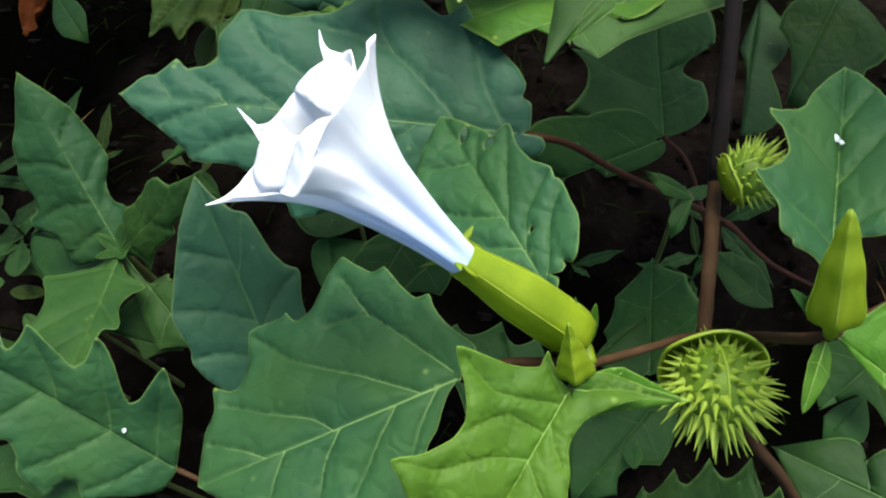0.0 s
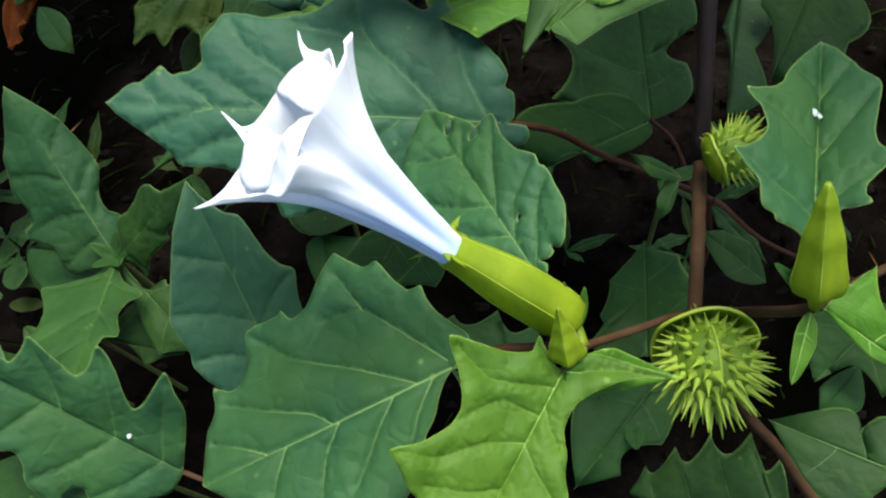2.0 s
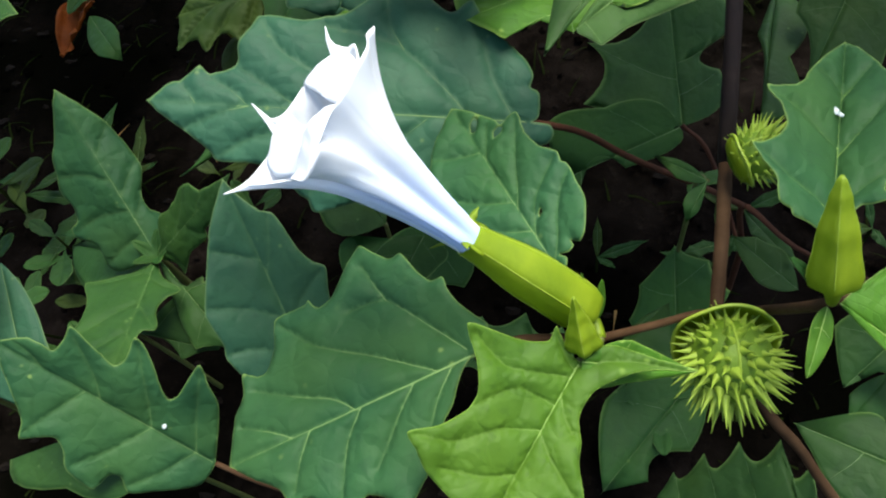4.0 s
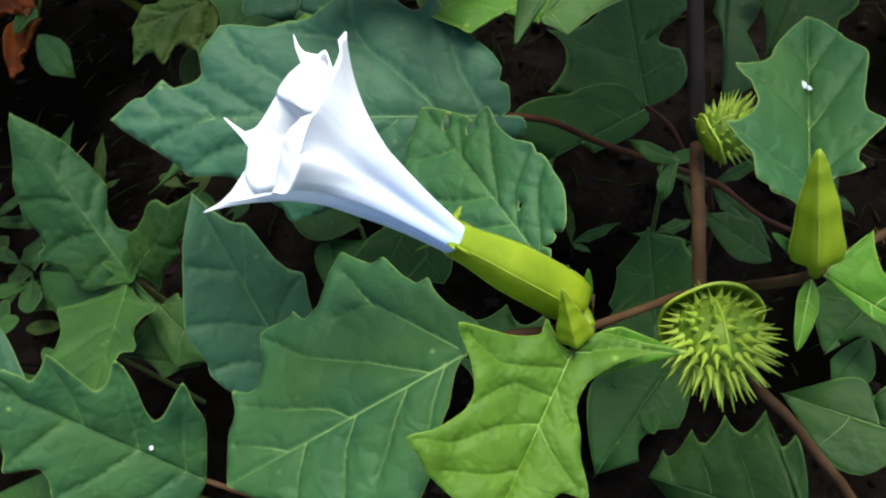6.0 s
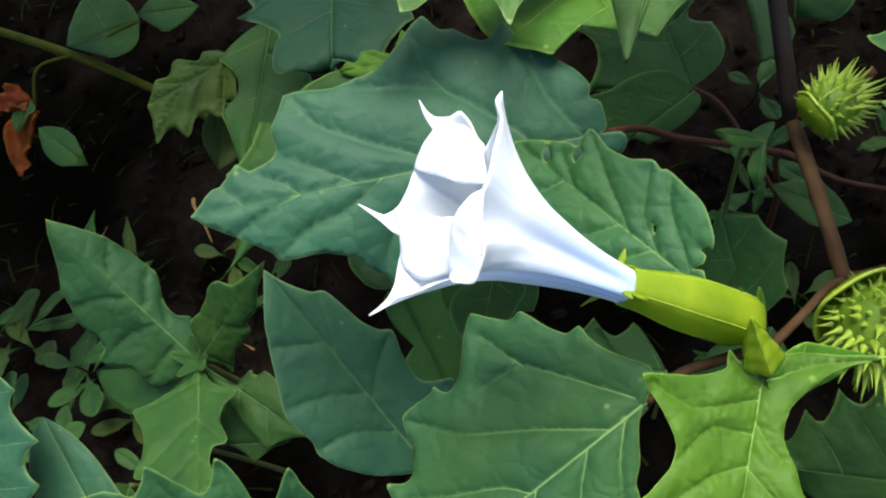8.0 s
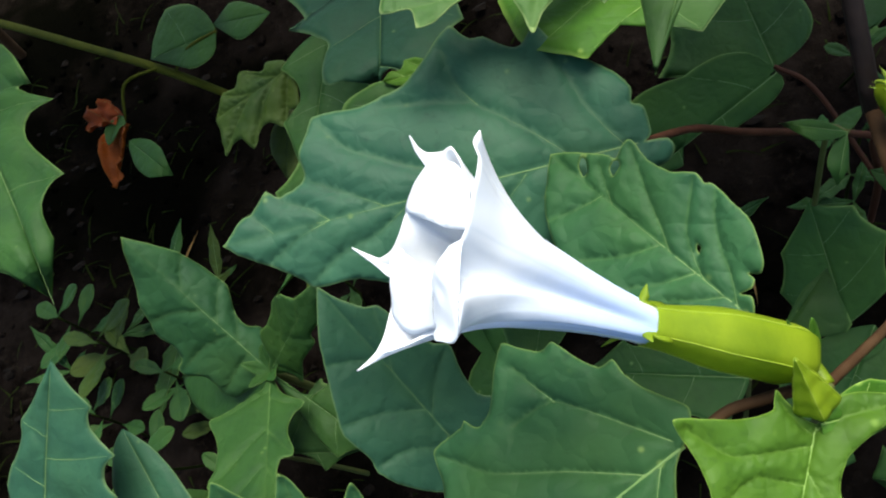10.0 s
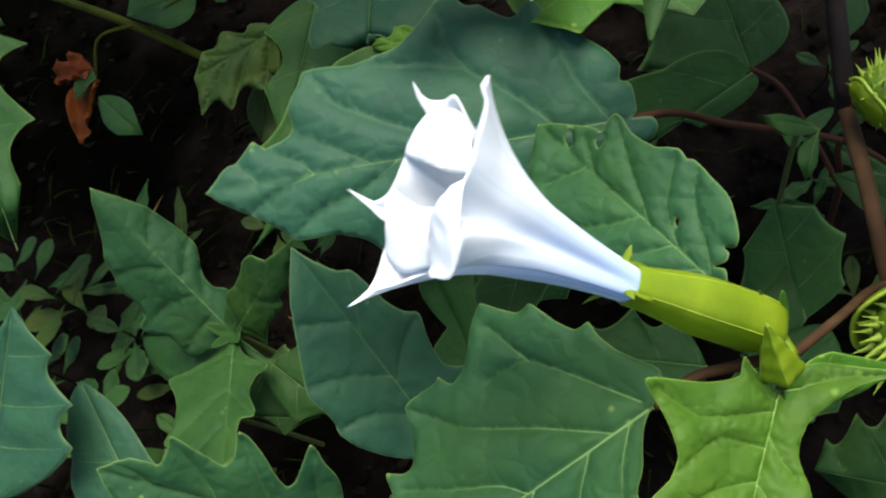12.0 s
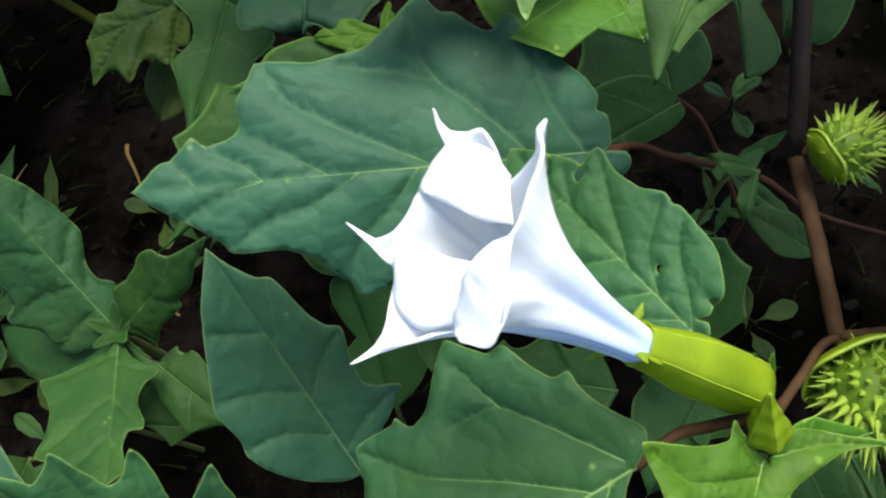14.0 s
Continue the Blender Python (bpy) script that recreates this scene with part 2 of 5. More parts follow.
def tube(bm, points, radius, sides=8, flat=1.0):
    """A closed tube along points; radius: a function of 0..1."""
    rings, n = [], len(points)
    ref = Vector((0.3, 0.5, 0.81))
    for i, q in enumerate(points):
        way = (points[min(i + 1, n - 1)] - points[max(i - 1, 0)]).normalized()
        a = way.cross(ref).normalized()
        b = way.cross(a)
        r = radius(i / (n - 1))
        rings.append([bm.verts.new(q + r * (math.cos(k * math.tau / sides) * a + flat * math.sin(k * math.tau / sides) * b)) for k in range(sides)])
    for r0, r1 in zip(rings, rings[1:]):
        for k in range(sides):
            bm.faces.new((r0[k], r0[(k + 1) % sides], r1[(k + 1) % sides], r1[k]))
    bm.faces.new(rings[0][::-1])
    bm.faces.new(rings[-1])
    return bm


def stem(name, points, r0, r1, material, parent, knobs=0.0, n=28, label=""):
    pts = spline(points, n)
    bm = tube(bmesh.new(), pts, lambda s: (r0 + (r1 - r0) * s) * (1 + knobs * noise.noise(Vector((s * 9, r0 * 999, 0)))), 10)
    return part(name, bm, material, parent, label)


VIEW_UP = Vector((-0.1, -0.45, 0.88))


def leaf(parent, material, base, tip, va, vb, side_a, side_b, veins=0, holes=(), quilt=0.018, wave=0.014, curl=0.0, vein_material=None, slant=0.55, fine=1, seed=0, name="leaf", label=""):
    """One toothed blade from base to tip. va, vb: the ways in which its halves spread. side_a, side_b: along each margin, from base to
    tip, a hollow and a tooth by turns, as (along, out) in leaf lengths. veins: radius of the midrib; holes: (along, out, radius, half)."""
    base, tip = Vector(base), Vector(tip)
    length = (tip - base).length
    u = (tip - base) / length
    bm = bmesh.new()
    uvl = bm.loops.layers.uv.new("UVMap")
    pan = bm.loops.layers.uv.new("Panel")
    cross = 15 if fine > 1 else 9 if veins else 7
    ribs, mid_height = [], {}
    coords, panels = {}, {}

    def placed(x, y, v, n, f, phase):
        soft = math.sin(math.pi * min(1, f))
        h = quilt * math.sin(math.pi * phase) * soft + wave * noise.noise(Vector((x * 5 + seed * 3.1, y * 5, seed))) * (0.35 + f)
        h += 0.011 * f ** 3 * noise.noise(Vector((x * 13 + seed * 1.7, y * 13, seed)))
        h += 0.5 * quilt * noise.noise(Vector((x * 22 + seed, y * 22, seed * 2))) * soft
        h -= curl * (x - 0.5) ** 2 * 4 * (1 if curl else 0) - curl
        return base + length * (x * u + y * v + h * n)

    centre = {}

    def mid(s):
        k = round(s, 4)
        if k not in centre:
            n = (na + nb).normalized()
            h = wave * noise.noise(Vector((s * 5 + seed * 3.1, 0, seed))) * 0.35 - (curl * (s - 0.5) ** 2 * 4 - curl if curl else 0)
            centre[k] = bm.verts.new(base + length * (s * u + h * n))
            coords[centre[k]] = (s, 0.0)
        return centre[k]

    va, vb = Vector(va).normalized(), Vector(vb).normalized()
    na, nb = u.cross(va), u.cross(vb)
    na, nb = (na if na.dot(VIEW_UP) > 0 else -na), (nb if nb.dot(VIEW_UP) > 0 else -nb)
    for half, (v, n, knots) in enumerate(((va, na, side_a), (vb, nb, side_b))):
        chain = [(0.0, 0.0)] + list(knots) + [(1.0, 0.0)]
        for i in range(2, len(chain) - 1, 2):
            chain[i] = (chain[i][0] + 0.006, chain[i][1] + 0.012)
        rim, teeth = [], []
        for i in range(0, len(chain) - 2, 2):
            (x0, y0), (xs, ys), (x1, y1) = chain[i:i + 3]
            if i and i + 2 < len(chain) - 1 and ys < (y0 + y1) / 2:
                xs, ys = xs + 0.3 * (xs - (x0 + x1) / 2), ys + 0.3 * (ys - (y0 + y1) / 2)
            cx, cy = 2 * xs - (x0 + x1) / 2, 2 * ys - (y0 + y1) / 2
            steps = 14 if fine > 1 else 8 if veins else 6
            for k in range(steps):
                f = k / steps
                rim.append(((1 - f) ** 2 * x0 + 2 * f * (1 - f) * cx + f * f * x1, (1 - f) ** 2 * y0 + 2 * f * (1 - f) * cy + f * f * y1))
            if i + 2 < len(chain) - 1:
                teeth.append(len(rim))
        rim.append((1.0, 0.0))
        inner, top = [], 0.0
        for x, y in rim:
            top = max(top, min(0.995, x - slant * y))
            inner.append(max(0.0, top))
        inner[-1] = 1.0
        marks = sorted({0.0, 1.0, *(inner[k] for k in teeth)})
        rows, last_rib = [], None
        for i, ((x, y), s) in enumerate(zip(rim, inner)):
            k = max(j for j, q in enumerate(marks) if q <= s + 1e-9)
            span = (marks[k + 1] - marks[k]) if k + 1 < len(marks) else 1
            phase = (s - marks[k]) / span if span > 1e-6 else 0
            row = [mid(s)]
            if 0 < i < len(rim) - 1:
                jag = 0.004 * noise.noise(Vector((x * 60, y * 60, seed + half)))
                for j in range(1, cross + 1):
                    f = j / cross
                    w = bm.verts.new(placed(s + (x - s) * f ** 1.3, y * f + jag * (j == cross), v, n, f, phase))
                    coords[w] = (s, f)
                    panels[w] = phase
                    row.append(w)
            rows.append(row)
            if i in teeth and y > 0.03 and (last_rib is None or s - last_rib[0] > 0.07 or y > last_rib[1]):
                if last_rib and s - last_rib[0] <= 0.07:
                    ribs.pop()
                last_rib = (s, y)
                ribs.append([w.co + n * 0.00022 for w in row])
        cut = [(a, b, r) for a, b, r, h in holes if h == half]
        for r0, r1 in zip(rows, rows[1:]):
            m = max(len(r0), len(r1))
            for j in range(m - 1):
                quad = [r0[min(j, len(r0) - 1)], r0[min(j + 1, len(r0) - 1)], r1[min(j + 1, len(r1) - 1)], r1[min(j, len(r1) - 1)]]
                quad = list(dict.fromkeys(quad))
                if len(quad) < 3 or (cut and any(((sum(((w.co - base).dot(u) for w in quad)) / len(quad) / length - a) ** 2 + (sum(((w.co - base).dot(v) for w in quad)) / len(quad) / length - b) ** 2) < r * r for a, b, r in cut)):
                    continue
                try:
                    face = bm.faces.new(quad)
                except ValueError:
                    continue
                for loop in face.loops:
                    loop[uvl].uv = coords[loop.vert]
                    loop[pan].uv = (panels.get(loop.vert, 0.5), coords[loop.vert][1])
    bmesh.ops.recalc_face_normals(bm, faces=bm.faces)
    spine = sorted((coords[w][0], w.co.copy()) for w in centre.values())
    ob = part(name, bm, material, parent, label)
    solid = ob.modifiers.new("thickness", "SOLIDIFY")
    solid.thickness, solid.offset = 0.0003, 0.0
    if veins:
        n = (na + nb).normalized()
        pts = spline([q + n * 0.0002 for _, q in spine[::max(1, len(spine) // 8)]] + [spine[-1][1]], 18)
        part("midrib", tube(bmesh.new(), pts, lambda s: 0.38 * veins * (1 - 0.7 * s), 6), vein_material or VEIN, ob)
        for r in ribs:
            part("vein", tube(bmesh.new(), spline(r[:-1], 8), lambda s: veins * 0.21 * (1 - 0.6 * s), 5), VEIN_PALE if material is LEAF_YOUNG else VEIN, ob)
    return ob


def curve2d(points, step):
    """A smooth plane curve through the points, cut at about the given step."""
    p = [np.array(q, float) for q in points]
    p = [2 * p[0] - p[1]] + p + [2 * p[-1] - p[-2]]
    out = []
    for a, b, c, d in zip(p, p[1:], p[2:], p[3:]):
        n = max(1, int(round(np.linalg.norm(c - b) / step)))
        for k in range(n):
            f = k / n
            w = 0.5 * (2 * b + (c - a) * f + (2 * a - 5 * b + 4 * c - d) * f * f + (3 * b - a - 3 * c + d) * f ** 3)
            out.append(0.75 * w + 0.25 * (b + (c - b) * f))
    return np.array(out + [p[-2]])


def apart(points, lines):
    """The distance of each point to the nearest of the segments (a, b)."""
    best = np.full(len(points), 9.0)
    for a, b in lines:
        d = b - a
        f = np.clip(((points - a) @ d) / max(1e-12, d @ d), 0, 1)
        best = np.minimum(best, np.linalg.norm(points - a - f[:, None] * d, axis=1))
    return best


def within(points, loop):
    """Which points lie inside a closed loop."""
    x, y = points[:, 0], points[:, 1]
    inside = np.zeros(len(points), bool)
    for (x0, y0), (x1, y1) in zip(loop, np.roll(loop, -1, axis=0)):
        if y0 != y1:
            inside ^= ((y0 > y) != (y1 > y)) & (x < (x1 - x0) * (y - y0) / (y1 - y0) + x0)
    return inside


def blade(parent, material, base, tip, va, vb, side_a, side_b, veins, midrib=0.0008, quilt=0.016, wave=0.012, holes=(), seed=0, grid=78, net=0.0012, vein_material=None, arch=0.0):
    """A large leaf with its veins: va, vb: the ways in which its halves spread; side_a, side_b: each margin from base to tip, as
    (along, out) in leaf lengths; veins: (half, course); holes: (half, loop). The blade puffs up between its sunken veins."""
    rnd = random.Random(seed)
    base, tip = Vector(base), Vector(tip)
    length = (tip - base).length
    u = (tip - base) / length
    va, vb = Vector(va).normalized(), Vector(vb).normalized()
    na, nb = u.cross(va), u.cross(vb)
    na, nb = (na if na.dot(VIEW_UP) > 0 else -na), (nb if nb.dot(VIEW_UP) > 0 else -nb)
    g = 1.0 / grid

    def signed(half, course):
        return [(x, max(0.0, y) * (1 if half == 0 else -1)) for x, y in course]

    def ruffled(c):
        jag = np.array([[0.0, 0.0022 * noise.noise(Vector((float(x) * 55, float(y) * 55, seed)))] for x, y in c])
        jag[0] = jag[-1] = 0
        return c + jag

    edge_a = ruffled(curve2d([(0, 0)] + signed(0, side_a) + [(1, 0)], g * 0.8))
    edge_b = ruffled(curve2d([(0, 0)] + signed(1, side_b) + [(1, 0)], g * 0.8))
    outline = np.concatenate([edge_a[:-1], edge_b[:0:-1]])
    loops = [outline] + [curve2d(signed(h, list(q) + [q[0]]), g * 0.5)[:-1] for h, q in holes]
    spine = np.array([(k / 60, 0.0) for k in range(1, 60)])
    courses = [curve2d(signed(h, q), g) for h, q in veins]
    courses = [c[within(c, outline)] for c in courses]
    courses = [c for c in courses if len(c) > 2]
    margin = [(a, b) for q in loops for a, b in zip(q, np.roll(q, -1, axis=0))]
    main = [(a, b) for c in courses + [spine] for a, b in zip(c, c[1:])]
    # small veins leave the large ones aslant on both sides
    small = []
    for c in courses + [spine]:
        for k in range(3, len(c) - 2, 4):
            d = c[k] - c[k - 1]
            d = d / np.linalg.norm(d)
            for sign in (1, -1):
                g0 = sign * rnd.uniform(0.9, 1.35)
                at, reach = c[k], rnd.uniform(0.035, 0.075)
                for _ in range(3):
                    nxt = at + reach / 3 * np.array([d[0] * math.cos(g0) - d[1] * math.sin(g0), d[0] * math.sin(g0) + d[1] * math.cos(g0)])
                    small.append((at, nxt))
                    at, g0 = nxt, g0 - sign * 0.3
    low, high = outline.min(axis=0), outline.max(axis=0)
    field = np.array([(x + (0.5 * g if j % 2 else 0) + rnd.uniform(-0.2, 0.2) * g, y + rnd.uniform(-0.2, 0.2) * g)
                      for j, y in enumerate(np.arange(low[1], high[1], g * 0.87)) for x in np.arange(low[0], high[0], g)])
    keep = within(field, outline)
    for q in loops[1:]:
        keep &= ~within(field, q)
    field = field[keep]
    field = field[(apart(field, margin) > 0.55 * g) & (apart(field, main) > 0.45 * g)]
    points, edges = [], []
    for q in loops:
        n = len(points)
        points += list(q)
        edges += [(n + k, n + (k + 1) % len(q)) for k in range(len(q))]
    for q in courses + [spine]:
        points += list(q)
    points += list(field)
    got = delaunay_2d_cdt([Vector((float(x), float(y))) for x, y in points], edges, [], 0, 1e-6)
    flat = np.array([(v.x, v.y) for v in got[0]])
    faces = [tuple(f) for f in got[2] if len(f) == 3]
    centres = np.array([flat[list(f)].mean(axis=0) for f in faces])
    good = within(centres, outline)
    for q in loops[1:]:
        good &= ~within(centres, q)
    faces = [f for f, ok in zip(faces, good) if ok]
    to_vein, to_margin, to_small = apart(flat, main), apart(flat, margin), apart(flat, small)

    def lifted(x, y, dv, dm, ds, extra=0.0):
        x, y, dv, dm, ds = (float(q) for q in (x, y, dv, dm, ds))
        w = min(1.0, max(0.0, 0.5 + y / 0.03))
        n = (na * w + nb * (1 - w)).normalized()
        h = quilt * (1 - math.exp(-dv / 0.022)) * (0.6 + 0.4 * min(1.0, dm / 0.03))
        h += wave * noise.noise(Vector((x * 4 + seed * 3.1, y * 4, seed))) * (0.3 + min(1.0, abs(y) * 4))
        h += 0.010 * math.exp(-dm / 0.025) * noise.noise(Vector((x * 13 + seed * 1.7, y * 13, seed)))
        h -= net * math.exp(-(ds / 0.010) ** 2) * min(1.0, dv / 0.02)
        h += arch * (1 - (2 * x - 1) ** 2) - arch * (abs(y) * 2.2) ** 2
        return base + length * (x * u + abs(y) * (va if y >= 0 else vb) + h * n) + n * extra

    bm = bmesh.new()
    uvl = bm.loops.layers.uv.new("UVMap")
    bm.loops.layers.uv.new("Panel")
    made = [bm.verts.new(lifted(x, y, dv, dm, ds)) for (x, y), dv, dm, ds in zip(flat, to_vein, to_margin, to_small)]
    for f in faces:
        try:
            face = bm.faces.new([made[k] for k in f])
        except ValueError:
            continue
        for k, loop in zip(f, face.loops):
            loop[uvl].uv = (-1.0 - min(1.0, to_vein[k] / 0.05), 1.0 - 0.045 * to_margin[k] / 0.0055)
    bmesh.ops.delete(bm, geom=[v for v in bm.verts if not v.link_faces], context="VERTS")
    bmesh.ops.recalc_face_normals(bm, faces=bm.faces)
    ob = part("leaf", bm, material, parent)
    solid = ob.modifiers.new("thickness", "SOLIDIFY")
    solid.thickness, solid.offset = 0.0003, 0.0

    def drawn(name, c, radius):
        way = [lifted(x, y, 0.0, dm, 9.0, 0.00003) for (x, y), dm in zip(c, apart(c, margin))]
        part(name, tube(bmesh.new(), spline(way[::2] + [way[-1]], max(8, len(way))), lambda s: radius * (1 - 0.75 * s), 6), vein_material or VEIN, ob)

    drawn("midrib", np.concatenate([[(0.0, 0.0)], spine]), 0.40 * midrib)
    for c in courses:
        drawn("vein", c, 0.24 * midrib)
    return ob


# ---- the ground ----
def build_ground():
    bm = bmesh.new()
    size, n = 0.7, 130
    c = Vector((0.0, 0.36, 0.0))
    grid = []
    for i in range(n + 1):
        for j in range(n + 1):
            x, y = c.x + size * (2 * i / n - 1), c.y + size * (2 * j / n - 1)
            q = Vector((x, y, 0))
            h = 0.010 * noise.fractal(q * 9, 1.0, 2.0, 4) + 0.005 * noise.fractal(q * 45, 1.0, 2.0, 3)
            edge = max(abs(2 * i / n - 1), abs(2 * j / n - 1))
            grid.append(bm.verts.new((x, y, h * (1 - edge ** 6))))
    for i in range(n):
        for j in range(n):
            a = i * (n + 1) + j
            bm.faces.new((grid[a], grid[a + n + 1], grid[a + n + 2], grid[a + 1]))
    far, e = 400.0, size
    ring = [grid[0], grid[n * (n + 1)], grid[-1], grid[n]]
    outer = [bm.verts.new((sx * far, sy * far, 0)) for sx, sy in ((-1, -1), (1, -1), (1, 1), (-1, 1))]
    sides = ([grid[i * (n + 1)] for i in range(n + 1)], [grid[n * (n + 1) + j] for j in range(n + 1)], [grid[i * (n + 1) + n] for i in range(n, -1, -1)], [grid[j] for j in range(n, -1, -1)])
    for k in range(4):
        bm.faces.new(list(reversed(sides[k])) + [outer[k], outer[(k + 1) % 4]])
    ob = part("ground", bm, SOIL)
    tagged(ob, "damp garden soil, crumbly and uneven, plant shade put into its dark colour", "soil", kind="structure")


build_ground()


# ---- the flowering plant ----
def oval(w):
    """Both margins of a plain oval leaf, w its half width in lengths."""
    return [(0.15, 0.75 * w), (0.4, w), (0.8, 0.6 * w)]


TOOTHED = [(0.04, 0.14), (0.14, 0.30), (0.27, 0.22), (0.40, 0.33), (0.55, 0.18), (0.68, 0.20), (0.84, 0.08)]


def flower(parent):
    """The white trumpet: a pleated funnel, its rim running from lobe to lobe, each lobe ending in a curled tail."""
    foot, mouth = Vector((0.042, 0.1165, 0.281)), Vector((0.012, 0.1345, 0.3155))
    axis = mouth - foot
    way = axis.normalized()
    ax = way.cross(Vector((0, 0, 1))).normalized()
    ay = way.cross(ax)
    lobes = [((0.0268, 0.1335, 0.3258), (0.0284, 0.1352, 0.3275), (0.0288, 0.1370, 0.3287), (0.0304, 0.1380, 0.3293)),
             ((0.0203, 0.1497, 0.3125), (0.0193, 0.1510, 0.3138), (0.0186, 0.1527, 0.3150), (0.0186, 0.1547, 0.3162)),
             ((0.0052, 0.1392, 0.3062), (0.0028, 0.1407, 0.3060), (0.0012, 0.1427, 0.3068), (-0.0002, 0.1449, 0.3079)),
             ((0.0012, 0.1236, 0.3090), (-0.0013, 0.1227, 0.3090), (-0.0037, 0.1222, 0.3087), (-0.0058, 0.1221, 0.3084))]
    # the rim, from tail to tail; the hollows between them fold inwards
    rim = [0, (0.0250, 0.1375, 0.3180), (0.0242, 0.1480, 0.3160), 1, (0.0120, 0.1440, 0.3110), 2,
           (0.0055, 0.1368, 0.3052), 3, (0.0097, 0.1207, 0.3101), (0.0097, 0.1166, 0.3157), (0.0134, 0.1139, 0.3183), (0.0166, 0.1182, 0.3220), (0.0142, 0.1252, 0.3192), (0.0208, 0.1262, 0.3232)]
    fold = [0, 1, 0, 0, 1, 0, 1, 0, 1, 0, 0, 0, 0, 0]
    knots, sharp = [], []
    plainly = [Vector(lobes[q][0]) if isinstance(q, int) else Vector(q) for q in rim]
    for i, q in enumerate(rim):
        if isinstance(q, int):
            a, t1, t2, t3 = (Vector(w) for w in lobes[q])
            along = (plainly[(i + 1) % len(plainly)] - plainly[i - 1]).normalized()
            knots += [a - 0.0024 * along, t1 - 0.0008 * along, t2 - 0.0004 * along, t3, t2 + 0.0004 * along, t1 + 0.0008 * along, a + 0.0024 * along]
            sharp += [0.0] * 7
        else:
            knots.append(Vector(q))
            sharp.append(float(fold[i]))
    loop, deep, count, per = [], [], len(knots), 6
    for i in range(count):
        a, b, c, d = (knots[(i + k) % count] for k in (-1, 0, 1, 2))
        for k in range(per):
            f = k / per
            s = 0.5 * (2 * b + (c - a) * f + (2 * a - 5 * b + 4 * c - d) * f * f + (3 * b - a - 3 * c + d) * f ** 3)
            loop.append(s * 0.6 + (b + (c - b) * f) * 0.4)
            deep.append(sharp[i] * (1 - f) + sharp[(i + 1) % count] * f)
    angle, last = [], None
    for q in loop:
        r = q - mouth
        g = math.atan2(r.dot(ay), r.dot(ax))
        while last is not None and g - last > math.pi:
            g -= math.tau
        while last is not None and g - last < -math.pi:
            g += math.tau
        angle.append(g)
        last = g
    # round the foot the angles run evenly, at the rim as the lobes lie
    turn = math.copysign(math.tau, angle[-1] - angle[0])
    even = [angle[0] + turn * k / len(loop) for k in range(len(loop))]
    angle = [0.6 * a + 0.4 * e for a, e in zip(angle, even)]
    bm = bmesh.new()
    uvl = bm.loops.layers.uv.new("UVMap")
    steps, rows, size = 30, [], axis.length
    for g, q, v in zip(angle, loop, deep):
        out = math.cos(g) * ax + math.sin(g) * ay
        t0 = foot + 0.0033 * out - 0.002 * way
        t1 = foot + 0.0043 * out + 0.40 * size * way
        t2 = foot + 0.0108 * out + 0.80 * size * way
        line = []
        for k in range(steps + 1):
            s = k / steps
            w = (1 - s) ** 3 * t0 + 3 * (1 - s) ** 2 * s * t1 + 3 * (1 - s) * s * s * t2 + s ** 3 * q
            pleat = 0.0009 * math.cos(5 * g + 0.6) * math.sin(math.pi * min(1, s * 1.1)) + 0.0006 * noise.noise(Vector((g * 3, s * 4, 2))) * s * s * 2.6
            line.append(bm.verts.new(w + out * (pleat - 0.0042 * v ** 1.5 * math.sin(math.pi * s ** 1.6))))
        rows.append(line)
    n = len(rows)
    for i in range(n):
        for k in range(steps):
            face = bm.faces.new((rows[i][k], rows[(i + 1) % n][k], rows[(i + 1) % n][k + 1], rows[i][k + 1]))
            for loop, (a, b) in zip(face.loops, ((i, k), (i + 1, k), (i + 1, k + 1), (i, k + 1))):
                loop[uvl].uv = (a / n, b / steps)
    ribs = [[v.co.copy() for v in rows[i * per][:int(steps * 0.8)]] for i in (2, 9, 15, 21, 26)]
    ob = part("flower", bm, PETAL, parent, "white trumpet flower with curled lobe tails, half open")
    solid = ob.modifiers.new("thickness", "SOLIDIFY")
    solid.thickness, solid.offset = 0.0003, 0.0
    for r in ribs:
        part("rib", tube(bmesh.new(), spline(r[::3], 14), lambda s: 0.00042 * (1 - 0.8 * s), 5), PETAL_RIB, ob)
    # petal edges that still overlap in the half-open mouth
    petal_fold(ob, [(0.0078, 0.1408, 0.3082), (0.0098, 0.1355, 0.3114), (0.0120, 0.1305, 0.3146), (0.0150, 0.1268, 0.3178)], [(0.0050, 0.1352, 0.3058), (0.0030, 0.1290, 0.3080), (0.0050, 0.1230, 0.3098), (0.0097, 0.1209, 0.3106)], 0.0012, 1)
    petal_fold(ob, [(0.0098, 0.1210, 0.3108), (0.0120, 0.1236, 0.3156), (0.0146, 0.1256, 0.3199), (0.0182, 0.1266, 0.3220)], [(0.0099, 0.1167, 0.3159), (0.0134, 0.1140, 0.3185), (0.0168, 0.1183, 0.3224), (0.0208, 0.1258, 0.3236)], 0.0003, 2)
    petal_fold(ob, [(0.0122, 0.1440, 0.3114), (0.0155, 0.1380, 0.3148), (0.0190, 0.1330, 0.3165), (0.0226, 0.1298, 0.3180)], [(0.0190, 0.1496, 0.3128), (0.0215, 0.1475, 0.3148), (0.0240, 0.1440, 0.3166), (0.0250, 0.1376, 0.3182)], 0.0008, 3)
    return ob


